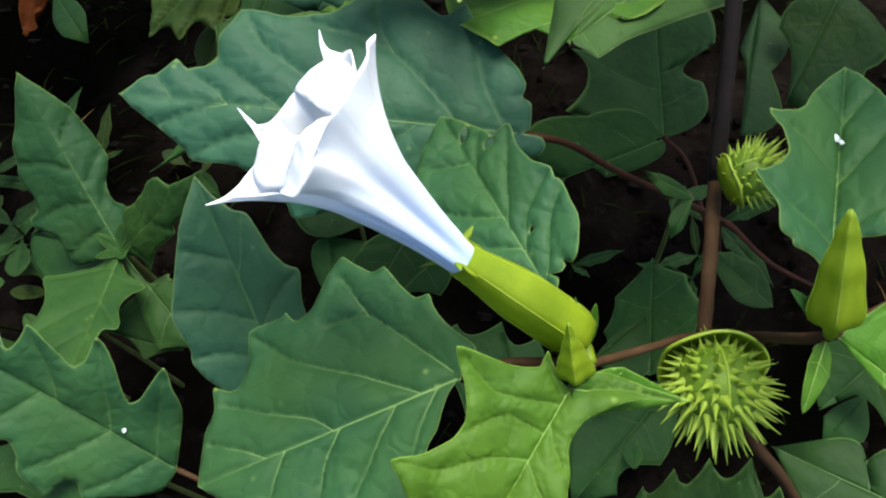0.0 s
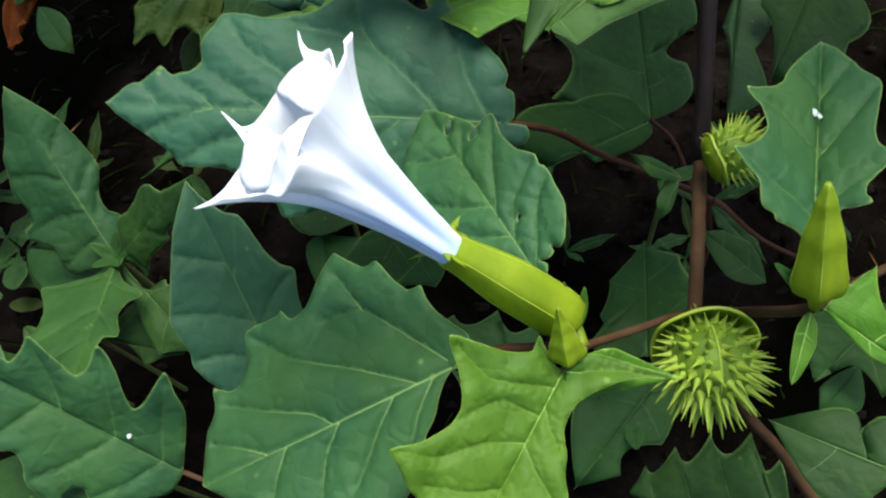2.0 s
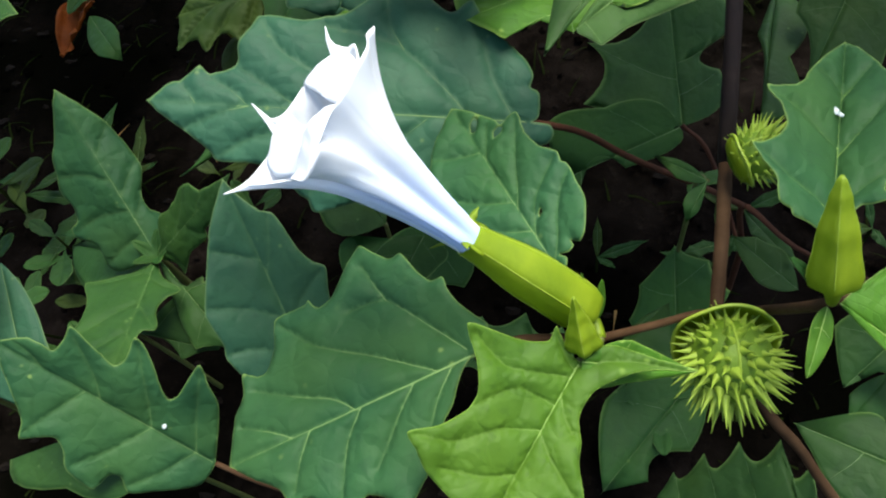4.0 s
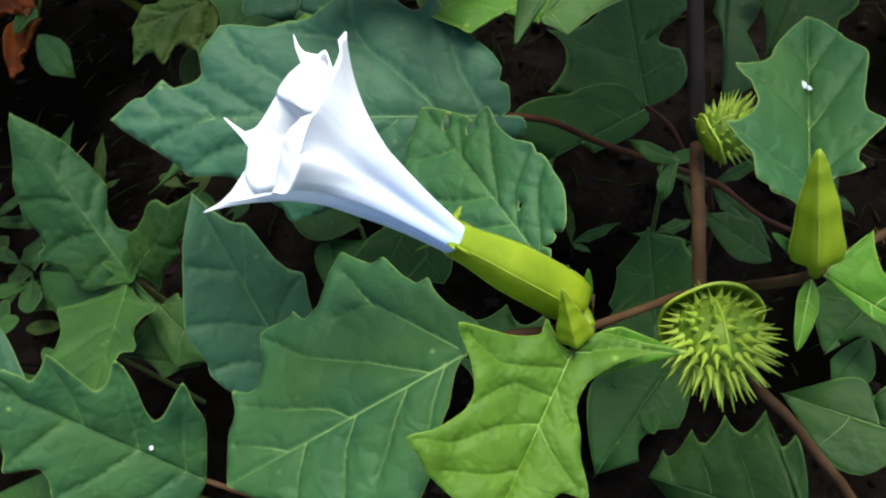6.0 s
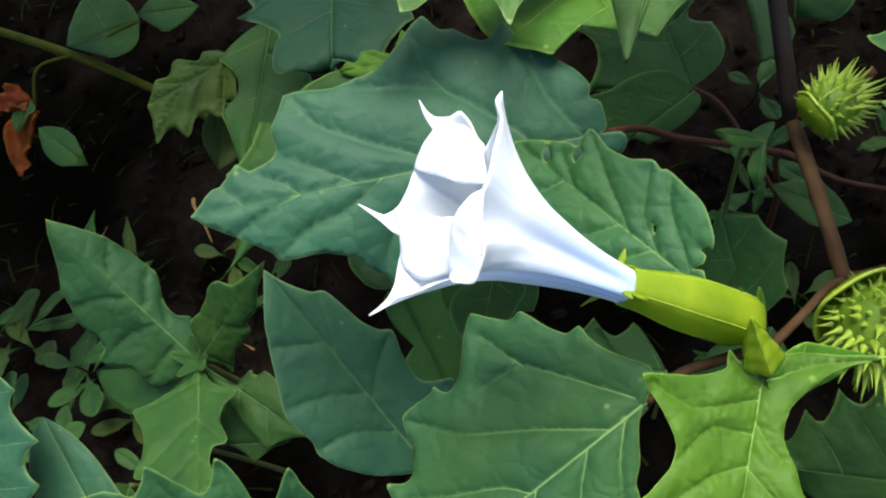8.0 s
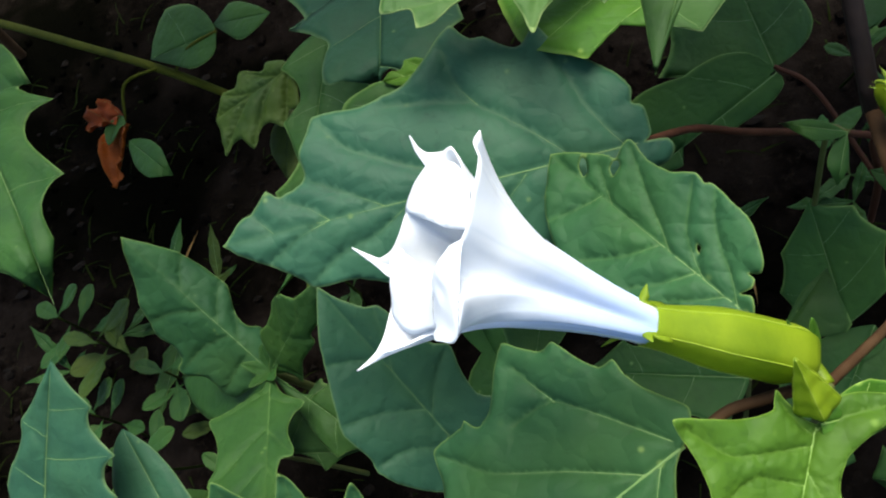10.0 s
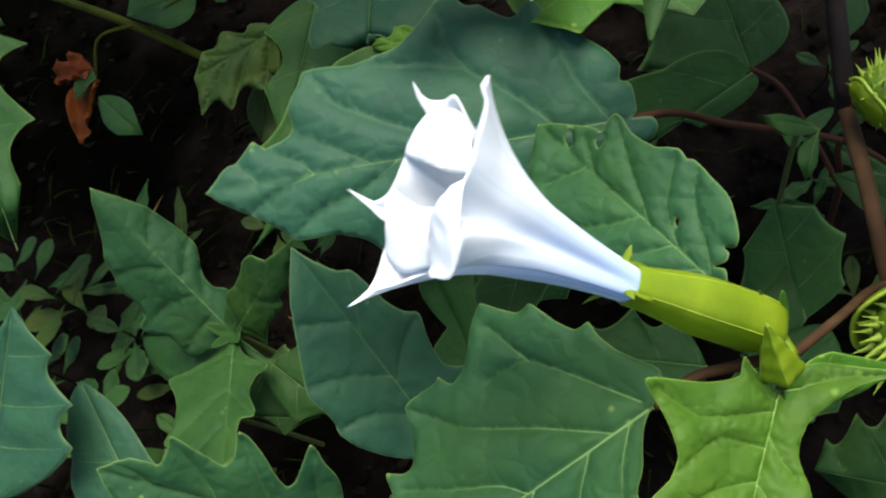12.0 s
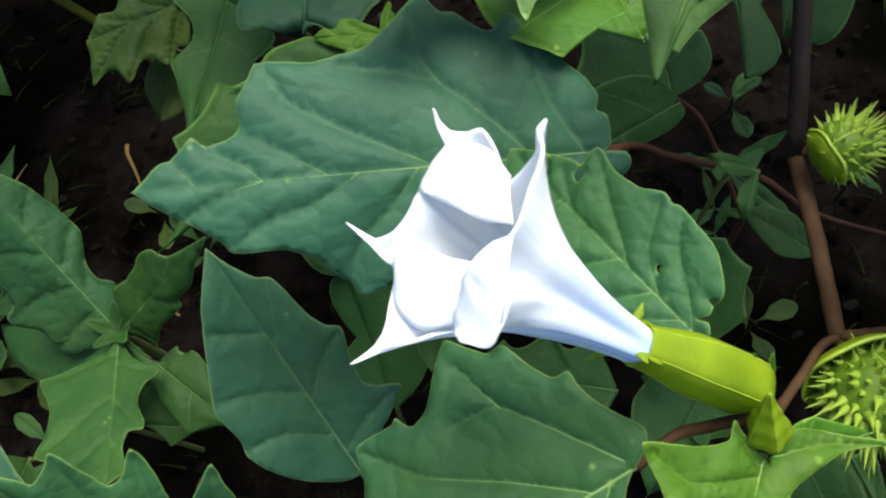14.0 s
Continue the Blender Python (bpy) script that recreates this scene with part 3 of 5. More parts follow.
def petal_fold(parent, edge, root, bulge, seed):
    """A thin sheet from a free, slightly crumpled edge to the line where it joins the corolla."""
    e, r = spline(edge, 22), spline(root, 22)
    out = (e[11] - r[11]).cross(e[-1] - e[0]).normalized()
    out = out if out.dot(VIEW_UP) > 0 else -out
    bm = bmesh.new()
    uvl = bm.loops.layers.uv.new("UVMap")
    rows = []
    for i, (p, q) in enumerate(zip(e, r)):
        crumple = (0.0003 if seed == 2 else 0.0009) * noise.noise(Vector((i * 0.45, seed, 0)))
        rows.append([bm.verts.new(p + (q - p) * k / 10 + out * (bulge * math.sin(math.pi * k / 10) + crumple * (1 - k / 10) + 0.00035 * noise.noise(Vector((i * 0.3, k * 0.3, seed))))) for k in range(11)])
    for a, b in zip(rows, rows[1:]):
        for k in range(10):
            for loop in bm.faces.new((a[k], b[k], b[k + 1], a[k + 1])).loops:
                loop[uvl].uv = (0.5, 0.95)
    ob = part("petal_fold", bm, PETAL, parent)
    solid = ob.modifiers.new("thickness", "SOLIDIFY")
    solid.thickness, solid.offset = 0.0003, 0.0
    return ob


def calyx(name, parent, base, tip, radius, shape, label, teeth=(), bend=0.0, ridge=0.11):
    """A five-edged calyx from base to tip; shape: (along, share of the radius) by turns; teeth: tips of the sepals at the open end."""
    base, tip = Vector(base), Vector(tip)
    way = (tip - base).normalized()
    ax = way.cross(Vector((0.2, 0, 1))).normalized()
    ay = way.cross(ax)
    bm = bmesh.new()
    steps, around, rings = 24, 30, []
    for k in range(steps + 1):
        s = k / steps
        for (s0, r0), (s1, r1) in zip(shape, shape[1:]):
            if s0 <= s <= s1:
                f = (s - s0) / (s1 - s0)
                r = radius * (r0 + (r1 - r0) * (3 * f * f - 2 * f ** 3))
        mid = base + (tip - base) * s + ay * bend * math.sin(math.pi * s)
        ring = []
        for j in range(around):
            g = j / around * math.tau
            edge = 1 - abs((g / (math.tau / 5)) % 1 - 0.5) * 2          # 0 on a ridge, 1 between
            q = r * (1.07 - ridge * edge ** 0.8)
            ring.append(bm.verts.new(mid + q * (math.cos(g) * ax + math.sin(g) * ay)))
        rings.append(ring)
    for r0, r1 in zip(rings, rings[1:]):
        for j in range(around):
            bm.faces.new((r0[j], r0[(j + 1) % around], r1[(j + 1) % around], r1[j]))
    bm.faces.new(rings[0][::-1])
    if shape[-1][1] < 0.2:
        bm.faces.new(rings[-1])
    ridges = [[r[j].co.copy() for r in rings] for j in range(0, around, 6)]
    ob = part(name, bm, CALYX, parent, label)
    for r in ridges:
        part("ridge", tube(bmesh.new(), spline(r[::3], 16), lambda s: radius * 0.028 * (1 - 0.5 * s), 5), CALYX_RIB, ob)
    for q in teeth:
        q = Vector(q)
        foot = tip + (q - tip).normalized() * radius * 0.62
        part("sepal_tooth", tube(bmesh.new(), spline([tip - way * 0.004 + (foot - tip), foot, (foot + q) / 2 + way * 0.0004, q], 10), lambda s: 0.0019 * (1 - s) + 0.00015, 7, 0.30), CALYX, ob)
    return ob


def capsule(name, parent, centre, way, radius, spine_length, count, collar_radius, label, seed):
    """A spiny seed capsule: an egg with a seam, a reflexed calyx collar at its stalk end and cones all over."""
    rnd = random.Random(seed)
    centre, way = Vector(centre), Vector(way).normalized()
    turn = way.to_track_quat("Z", "Y").to_matrix().to_4x4()
    bm = bmesh.new()
    bmesh.ops.create_uvsphere(bm, u_segments=36, v_segments=22, radius=1)
    for v in bm.verts:
        g = math.atan2(v.co.y, v.co.x)
        seam = max(0.0, 1 - abs(((g / (math.pi / 2)) + 0.5) % 1 - 0.5) * 9)
        r = radius * (1 - 0.03 * seam + 0.02 * noise.noise(v.co * 4))
        v.co = Vector((v.co.x * r, v.co.y * r, v.co.z * r * 1.08))
    ob = part(name, bm, CAPSULE, parent, label)
    ob.matrix_local = Matrix.Translation(centre) @ turn
    cone = bmesh.new()
    tube(cone, spline([(0, 0, -0.08), (0, 0, 0.12), (0.01, 0.0, 0.45), (0.03, 0.01, 1.0)], 9), lambda s: 0.27 * (1 - s) ** 1.25 + 0.010, 7)
    me = bpy.data.meshes.new("spine")
    cone.to_mesh(me)
    cone.free()
    me.materials.append(SPINE)
    me.polygons.foreach_set("use_smooth", [True] * len(me.polygons))
    # four pale sutures run from the collar to the tip
    for k in range(4):
        g = k * math.pi / 2
        line = [Vector((math.cos(a) * math.cos(g), math.cos(a) * math.sin(g), math.sin(a) * 1.08)) * radius * 0.98 for a in (-0.7 + 2.2 * j / 16 for j in range(17))]
        part("suture", tube(bmesh.new(), line, lambda s: 0.00045 * (0.5 + s) * (1.15 - s * s), 6), SPINE, ob)
    for k in range(count):
        z = 1 - 1.74 * (k + 0.5) / count
        g = k * 2.39996 + rnd.uniform(-0.15, 0.15)
        # no spine grows on a suture
        off = (g + math.pi / 4) % (math.pi / 2) - math.pi / 4
        clear = 0.10 / math.sqrt(1.02 - z * z)
        if z < 0.85 and abs(off) < clear:
            g += math.copysign(clear - abs(off), off)
        d = Vector((math.sqrt(1 - z * z) * math.cos(g), math.sqrt(1 - z * z) * math.sin(g), z))
        size = spine_length * rnd.uniform(0.65, 1.1) * (0.70 + 0.48 * max(0, z + 0.25))
        sp = new("spine", me)
        sp.parent = ob
        lean = (d + Vector((0, 0, 0.25)) + Vector((rnd.uniform(-0.2, 0.2), rnd.uniform(-0.2, 0.2), 0))).normalized()
        spot = Vector((d.x * radius, d.y * radius, d.z * radius * 1.08)) * 0.98
        sp.matrix_local = Matrix.Translation(spot) @ lean.to_track_quat("Z", "Y").to_matrix().to_4x4() @ Matrix.Diagonal((size * (0.95 - 0.15 * z), size * (0.95 - 0.15 * z), size, 1))
    bm = bmesh.new()
    rings = []
    for k in range(9):
        s = k / 8
        r, h = collar_radius * (0.25 + 0.75 * s), radius * (-1.02 + 0.10 * s + 0.34 * s ** 4)
        rings.append([bm.verts.new((r * (1 + 0.025 * math.cos(5 * j / 40 * math.tau) * s) * math.cos(j / 40 * math.tau), r * (1 + 0.025 * math.cos(5 * j / 40 * math.tau) * s) * math.sin(j / 40 * math.tau),
                                    h + 0.025 * radius * s * math.cos(5 * j / 40 * math.tau + 1))) for j in range(40)])
    for r0, r1 in zip(rings, rings[1:]):
        for j in range(40):
            bm.faces.new((r0[j], r0[(j + 1) % 40], r1[(j + 1) % 40], r1[j]))
    bm.faces.new(rings[0][::-1])
    collar = part("calyx_collar", bm, CALYX, ob, "yellow-green turned-back calyx collar")
    solid = collar.modifiers.new("thickness", "SOLIDIFY")
    solid.thickness = 0.0007
    rim = [Vector(((collar_radius * (1 + 0.025 * math.cos(5 * j / 40 * math.tau))) * math.cos(j / 40 * math.tau), (collar_radius * (1 + 0.025 * math.cos(5 * j / 40 * math.tau))) * math.sin(j / 40 * math.tau),
                   radius * (-0.58 + 0.025 * math.cos(5 * j / 40 * math.tau + 1)))) for j in range(41)]
    part("collar_rim", tube(bmesh.new(), rim, lambda s: 0.0005, 6), CALYX_RIB, ob)
    return ob


def speck(parent, place, size, seed):
    """A dried white dropping on a leaf."""
    bm = bmesh.new()
    bmesh.ops.create_icosphere(bm, subdivisions=2, radius=1)
    for v in bm.verts:
        v.co *= 1 + 0.35 * noise.noise(v.co * 1.5 + Vector((seed, 0, 0)))
        v.co = Vector(place) + Vector((v.co.x * size, v.co.y * size * 1.4, v.co.z * size * 0.35))
    part("speck", bm, SPECK, parent, "small white dried dropping")


FORK, NODE, LEFT_NODE, BUD_NODE = (0.1078, 0.1179, 0.216), (0.129, 0.173, 0.210), (0.0675, 0.1005, 0.2535), (0.118, 0.0950, 0.2650)
plant = thing("thorn_apple_plant", "flowering thorn-apple plant with toothed leaves, a white trumpet and spiny capsules", "plant")
stem("main_stem", [FORK, (0.118, 0.144, 0.214), NODE], 0.0021, 0.0024, BARK, plant, 0.12, 24, "purple-brown forked stem")
stem("rising_branch", [NODE, (0.1325, 0.200, 0.2505), (0.136, 0.232, 0.296), (0.141, 0.270, 0.352), (0.146, 0.320, 0.420), (0.150, 0.360, 0.470)], 0.0027, 0.0019, BARK_DARK, plant, 0.1, 30, "dark purple rising branch")
stem("branch", [FORK, (0.1002, 0.1163, 0.2213), (0.0857, 0.1092, 0.2355), LEFT_NODE], 0.0012, 0.0011, BARK, plant, 0.1, 20)
stem("branch", [FORK, (0.1180, 0.1118, 0.2262), BUD_NODE, (0.142, 0.106, 0.250), (0.185, 0.120, 0.235)], 0.0016, 0.0011, BARK, plant, 0.1, 24)
stem("branch", [FORK, (0.108, 0.101, 0.216), (0.115, 0.087, 0.209), (0.127, 0.075, 0.192), (0.150, 0.045, 0.140), (0.165, 0.01, -0.01)], 0.0013, 0.0019, BARK, plant, 0.15, 24)
stem("branch", [NODE, (0.137, 0.170, 0.219), (0.150, 0.168, 0.226)], 0.0018, 0.0012, BARK_RED, plant, 0.1, 12)
stem("branch", [(0.185, 0.222, -0.01), (0.178, 0.216, 0.06), (0.168, 0.212, 0.112), (0.190, 0.192, 0.098), (0.235, 0.165, 0.085)], 0.0020, 0.0008, BARK_RED, plant, 0.1, 20)
stem("petiole", [(0.0649, 0.1763, 0.2451), (0.083, 0.187, 0.222), (0.104, 0.198, 0.188), (0.132, 0.208, 0.151), (0.152, 0.212, 0.128), (0.168, 0.212, 0.112)], 0.0011, 0.0015, BARK_RED, plant, 0.1, 24)
stem("petiole", [(0.0634, 0.1158, 0.2532), (0.0665, 0.1055, 0.2505), LEFT_NODE], 0.0009, 0.0012, PETIOLE, plant)
stem("petiole", [(0.0372, 0.1005, 0.2562), (0.0425, 0.1025, 0.2540), (0.0488, 0.1042, 0.2525), (0.0555, 0.1036, 0.2515), (0.0622, 0.1027, 0.2512), LEFT_NODE], 0.0011, 0.0014, BARK, plant)
stem("petiole", [(0.061, 0.094, 0.257), (0.0645, 0.0965, 0.255), LEFT_NODE], 0.0011, 0.0014, PETIOLE, plant)
stem("petiole", [(0.121, 0.106, 0.268), (0.1195, 0.099, 0.266), BUD_NODE], 0.0010, 0.0013, PETIOLE, plant)
stem("petiole", [(0.156, 0.268, 0.107), (0.168, 0.254, 0.095), (0.178, 0.216, 0.06)], 0.0010, 0.0012, BARK_RED, plant)
stem("petiole", [(0.078, 0.152, 0.085), (0.077, 0.153, 0.045), (0.076, 0.156, -0.01)], 0.0009, 0.0013, PETIOLE, plant)
stem("pedicel", [LEFT_NODE, (0.0672, 0.1045, 0.2540), (0.0665, 0.1068, 0.2555)], 0.0017, 0.0017, CALYX, plant, 0, 8)
calyx("calyx", plant, (0.0668, 0.1068, 0.2553), (0.0405, 0.1172, 0.2832), 0.0060, [(0, 0.45), (0.05, 0.90), (0.15, 1.02), (0.5, 1.0), (1, 0.66)],
      "yellow-green five-ridged calyx tube", [(0.0315, 0.1180, 0.2800), (0.0440, 0.1225, 0.2865), (0.0400, 0.1120, 0.2870), (0.0360, 0.1235, 0.2815)], -0.0006)
flower(plant)
stem("pedicel", [BUD_NODE, (0.1176, 0.0956, 0.268), (0.1172, 0.0962, 0.2708)], 0.0013, 0.0024, CALYX, plant, 0, 8)
calyx("bud", plant, (0.1172, 0.0962, 0.2705), (0.1160, 0.1085, 0.2958), 0.0050, [(0, 0.70), (0.04, 1.02), (0.12, 1.10), (0.5, 0.84), (0.82, 0.46), (0.95, 0.24), (1, 0.08)], "closed yellow-green five-edged flower bud", ridge=0.20)
calyx("bud", plant, (0.0629, 0.0969, 0.2592), (0.0610, 0.1023, 0.2752), 0.0042, [(0, 0.72), (0.04, 0.98), (0.12, 1.04), (0.3, 0.86), (0.6, 0.50), (0.84, 0.22), (0.94, 0.13), (1, 0.06)], "small closed green bud between the leaf stalks", ridge=0.26)
capsule("capsule", plant, (0.1050, 0.1008, 0.2225), (-0.13, -0.83, 0.25), 0.0116, 0.0070, 165, 0.0146, "green spiny seed capsule", 4)
capsule("capsule", plant, (0.1325, 0.1635, 0.2262), (0.90, 0.05, 0.27), 0.0080, 0.0054, 110, 0.0084, "small green spiny seed capsule with soft spines", 5)
blade(plant, LEAF_TEAL, (0.0649, 0.1763, 0.2451), (-0.0478, 0.1972, 0.2622), (0.22, 0.92, 0.32), (-0.23, -0.75, -0.62),
      [(-0.018, 0.015), (-0.016, 0.076), (0.008, 0.091), (0.001, 0.124), (0.025, 0.17), (0.071, 0.21), (0.129, 0.257), (0.155, 0.302), (0.169, 0.329), (0.185, 0.321), (0.214, 0.293), (0.237, 0.292), (0.268, 0.316), (0.293, 0.341), (0.325, 0.342), (0.347, 0.363), (0.365, 0.382),
       (0.402, 0.358), (0.45, 0.309), (0.504, 0.268), (0.553, 0.261), (0.626, 0.249), (0.721, 0.256), (0.738, 0.248), (0.752, 0.211), (0.777, 0.166), (0.774, 0.12), (0.798, 0.095), (0.845, 0.083), (0.874, 0.104), (0.89, 0.087), (0.923, 0.058), (0.938, 0.056), (0.974, 0.021)],
      [(-0.049, 0.004), (-0.060, 0.026), (-0.046, 0.051), (-0.010, 0.064), (0.04, 0.085), (0.158, 0.152), (0.288, 0.19), (0.403, 0.216), (0.494, 0.251), (0.557, 0.266), (0.576, 0.233), (0.601, 0.22), (0.644, 0.172), (0.713, 0.146), (0.813, 0.145), (0.833, 0.119), (0.891, 0.079), (0.963, 0.031)],
      [(0, [(0.042, 0), (0.079, 0.062), (0.113, 0.135), (0.143, 0.248)]), (0, [(0.157, 0), (0.229, 0.078), (0.341, 0.179), (0.412, 0.207), (0.555, 0.236)]), (0, [(0.341, 0.179), (0.383, 0.246), (0.398, 0.338)]), (0, [(0.373, 0), (0.546, 0.089), (0.659, 0.154), (0.728, 0.24)]),
       (0, [(0.601, 0), (0.713, 0.07), (0.769, 0.104)]), (0, [(0.736, 0), (0.785, 0.042), (0.846, 0.074)]), (0, [(0.874, 0), (0.902, 0.034), (0.921, 0.052)]),
       (1, [(0.263, 0), (0.356, 0.082), (0.426, 0.188)]), (1, [(0.41, 0), (0.465, 0.072), (0.546, 0.151), (0.571, 0.223)]), (1, [(0.537, 0), (0.632, 0.056), (0.729, 0.083), (0.812, 0.136)]), (1, [(0.736, 0), (0.814, 0.021), (0.9, 0.067)])],
      midrib=0.0008, seed=1, quilt=0.018, wave=0.016)
blade(plant, LEAF_BROAD, (0.0634, 0.1158, 0.2532), (0.0421, 0.1828, 0.2499), (0.83, 0.34, 0.44), (-0.89, -0.34, -0.32),
      [(0.044, 0.003), (0.061, 0.033), (0.087, 0.056), (0.123, 0.037), (0.102, 0.075), (0.114, 0.1), (0.14, 0.102), (0.108, 0.125), (0.123, 0.163), (0.201, 0.22), (0.251, 0.238), (0.314, 0.247), (0.4, 0.255), (0.424, 0.243), (0.47, 0.252), (0.542, 0.209), (0.644, 0.196), (0.718, 0.215), (0.75, 0.211), (0.753, 0.169), (0.75, 0.133), (0.793, 0.124), (0.881, 0.078), (0.958, 0.032)],
      [(0.063, 0.002), (0.106, 0.028), (0.104, 0.05), (0.135, 0.083), (0.19, 0.106), (0.274, 0.129), (0.334, 0.182), (0.461, 0.231), (0.628, 0.252), (0.743, 0.237), (0.856, 0.176), (0.941, 0.075)],
      [(0, [(0.105, 0), (0.185, 0.066), (0.268, 0.115), (0.338, 0.176), (0.385, 0.243)]), (0, [(0.24, 0), (0.315, 0.034), (0.391, 0.093), (0.467, 0.232)]), (0, [(0.393, 0), (0.462, 0.041), (0.555, 0.092), (0.733, 0.198)]), (0, [(0.663, 0), (0.717, 0.029), (0.80, 0.083)]),
       (1, [(0.158, 0.003), (0.224, 0.069), (0.298, 0.132)]), (1, [(0.277, 0), (0.352, 0.104), (0.425, 0.176)]), (1, [(0.431, 0), (0.516, 0.112), (0.632, 0.216)]), (1, [(0.72, 0), (0.776, 0.103), (0.827, 0.181)])],
      midrib=0.0008, seed=2, quilt=0.024, net=0.004, holes=[(0, [(0.875, 0.062), (0.862, 0.03), (0.83, 0.012), (0.822, 0.034), (0.858, 0.066)]), (0, [(0.752, 0.122), (0.745, 0.092), (0.715, 0.082), (0.712, 0.118), (0.732, 0.135)]), (0, [(0.330, 0.076), (0.322, 0.060), (0.306, 0.054), (0.312, 0.074)])])
blade(plant, LEAF_BROAD, (0.0372, 0.1005, 0.2565), (-0.0298, 0.0893, 0.2377), (-0.1312, 0.9901, -0.0494), (0.1532, -0.9700, -0.1900),
      [(-0.051, 0.029), (-0.079, 0.074), (-0.038, 0.144), (-0.002, 0.207), (0.018, 0.273), (0.023, 0.329), (0.071, 0.337), (0.111, 0.401), (0.155, 0.51), (0.209, 0.514), (0.256, 0.565), (0.309, 0.629), (0.372, 0.579), (0.463, 0.472), (0.522, 0.448), (0.547, 0.466), (0.567, 0.505), (0.584, 0.49), (0.662, 0.496), (0.729, 0.487),
       (0.75, 0.384), (0.797, 0.304), (0.833, 0.294), (0.867, 0.312), (0.894, 0.326), (0.903, 0.242), (0.95, 0.173), (0.974, 0.076)],
      [(0.021, 0.008), (0.051, 0.031), (0.082, 0.068), (0.125, 0.128), (0.173, 0.171), (0.209, 0.262), (0.274, 0.303), (0.34, 0.36), (0.375, 0.421), (0.43, 0.33), (0.50, 0.29), (0.57, 0.32), (0.616, 0.352), (0.66, 0.26), (0.73, 0.215), (0.79, 0.22), (0.82, 0.15), (0.91, 0.08)],
      [(0, [(0.02, 0.03), (0.18, 0.254), (0.258, 0.349), (0.332, 0.374), (0.423, 0.377)]), (0, [(0.258, 0.349), (0.294, 0.443), (0.323, 0.54)]), (0, [(0.14, 0), (0.336, 0.146), (0.493, 0.246), (0.585, 0.313), (0.715, 0.468)]), (0, [(0.472, 0), (0.547, 0.073), (0.691, 0.146), (0.862, 0.248)]), (0, [(0.735, 0.002), (0.817, 0.058), (0.935, 0.124)]),
       (1, [(0.085, 0), (0.171, 0.085), (0.25, 0.20)]), (1, [(0.237, 0), (0.33, 0.085), (0.45, 0.22)]), (1, [(0.45, 0), (0.54, 0.10), (0.61, 0.28)]), (1, [(0.66, 0), (0.72, 0.08), (0.77, 0.18)])],
      midrib=0.0012, seed=3, quilt=0.026, wave=0.020)
young_leaf = blade(plant, LEAF_YOUNG, (0.0610, 0.0940, 0.2570), (0.0322, 0.0600, 0.2524), (-0.6942, 0.5206, 0.4970), (0.7659, -0.6352, -0.0996),
      [(-0.006, 0.065), (-0.05, 0.15), (-0.087, 0.211), (-0.005, 0.202), (0.043, 0.262), (0.083, 0.345), (0.117, 0.467), (0.168, 0.624), (0.265, 0.516), (0.337, 0.453), (0.442, 0.395), (0.536, 0.394), (0.669, 0.473), (0.78, 0.595), (0.832, 0.51), (0.887, 0.422), (0.92, 0.30), (0.96, 0.13)],
      [(-0.022, 0.01), (-0.118, 0.039), (-0.179, 0.135), (-0.206, 0.249), (-0.224, 0.345), (-0.265, 0.543), (-0.179, 0.378), (-0.109, 0.288), (0.015, 0.190), (0.104, 0.138), (0.203, 0.126), (0.273, 0.142), (0.363, 0.202), (0.466, 0.244), (0.632, 0.358), (0.67, 0.23), (0.80, 0.17), (0.92, 0.08)],
      [(0, [(0.093, 0), (0.205, 0.246), (0.236, 0.351), (0.183, 0.564)]), (0, [(0.263, 0), (0.288, 0.209), (0.398, 0.313), (0.498, 0.375)]), (0, [(0.41, 0), (0.519, 0.197), (0.689, 0.358), (0.769, 0.554)]), (0, [(0.66, 0), (0.76, 0.15), (0.84, 0.36)]), (0, [(0.05, 0.0), (0.02, 0.08), (-0.046, 0.181)]),
       (1, [(0.201, 0), (0.279, 0.062), (0.351, 0.15)]), (1, [(0.025, 0.004), (-0.077, 0.125), (-0.162, 0.272), (-0.23, 0.488)]), (1, [(0.42, 0), (0.52, 0.12), (0.61, 0.29)])],
      midrib=0.0007, seed=4, quilt=0.026, wave=0.035, net=0.005, vein_material=VEIN_PALE)
speck(young_leaf, (0.0527, 0.0810, 0.2560), 0.0005, 4)
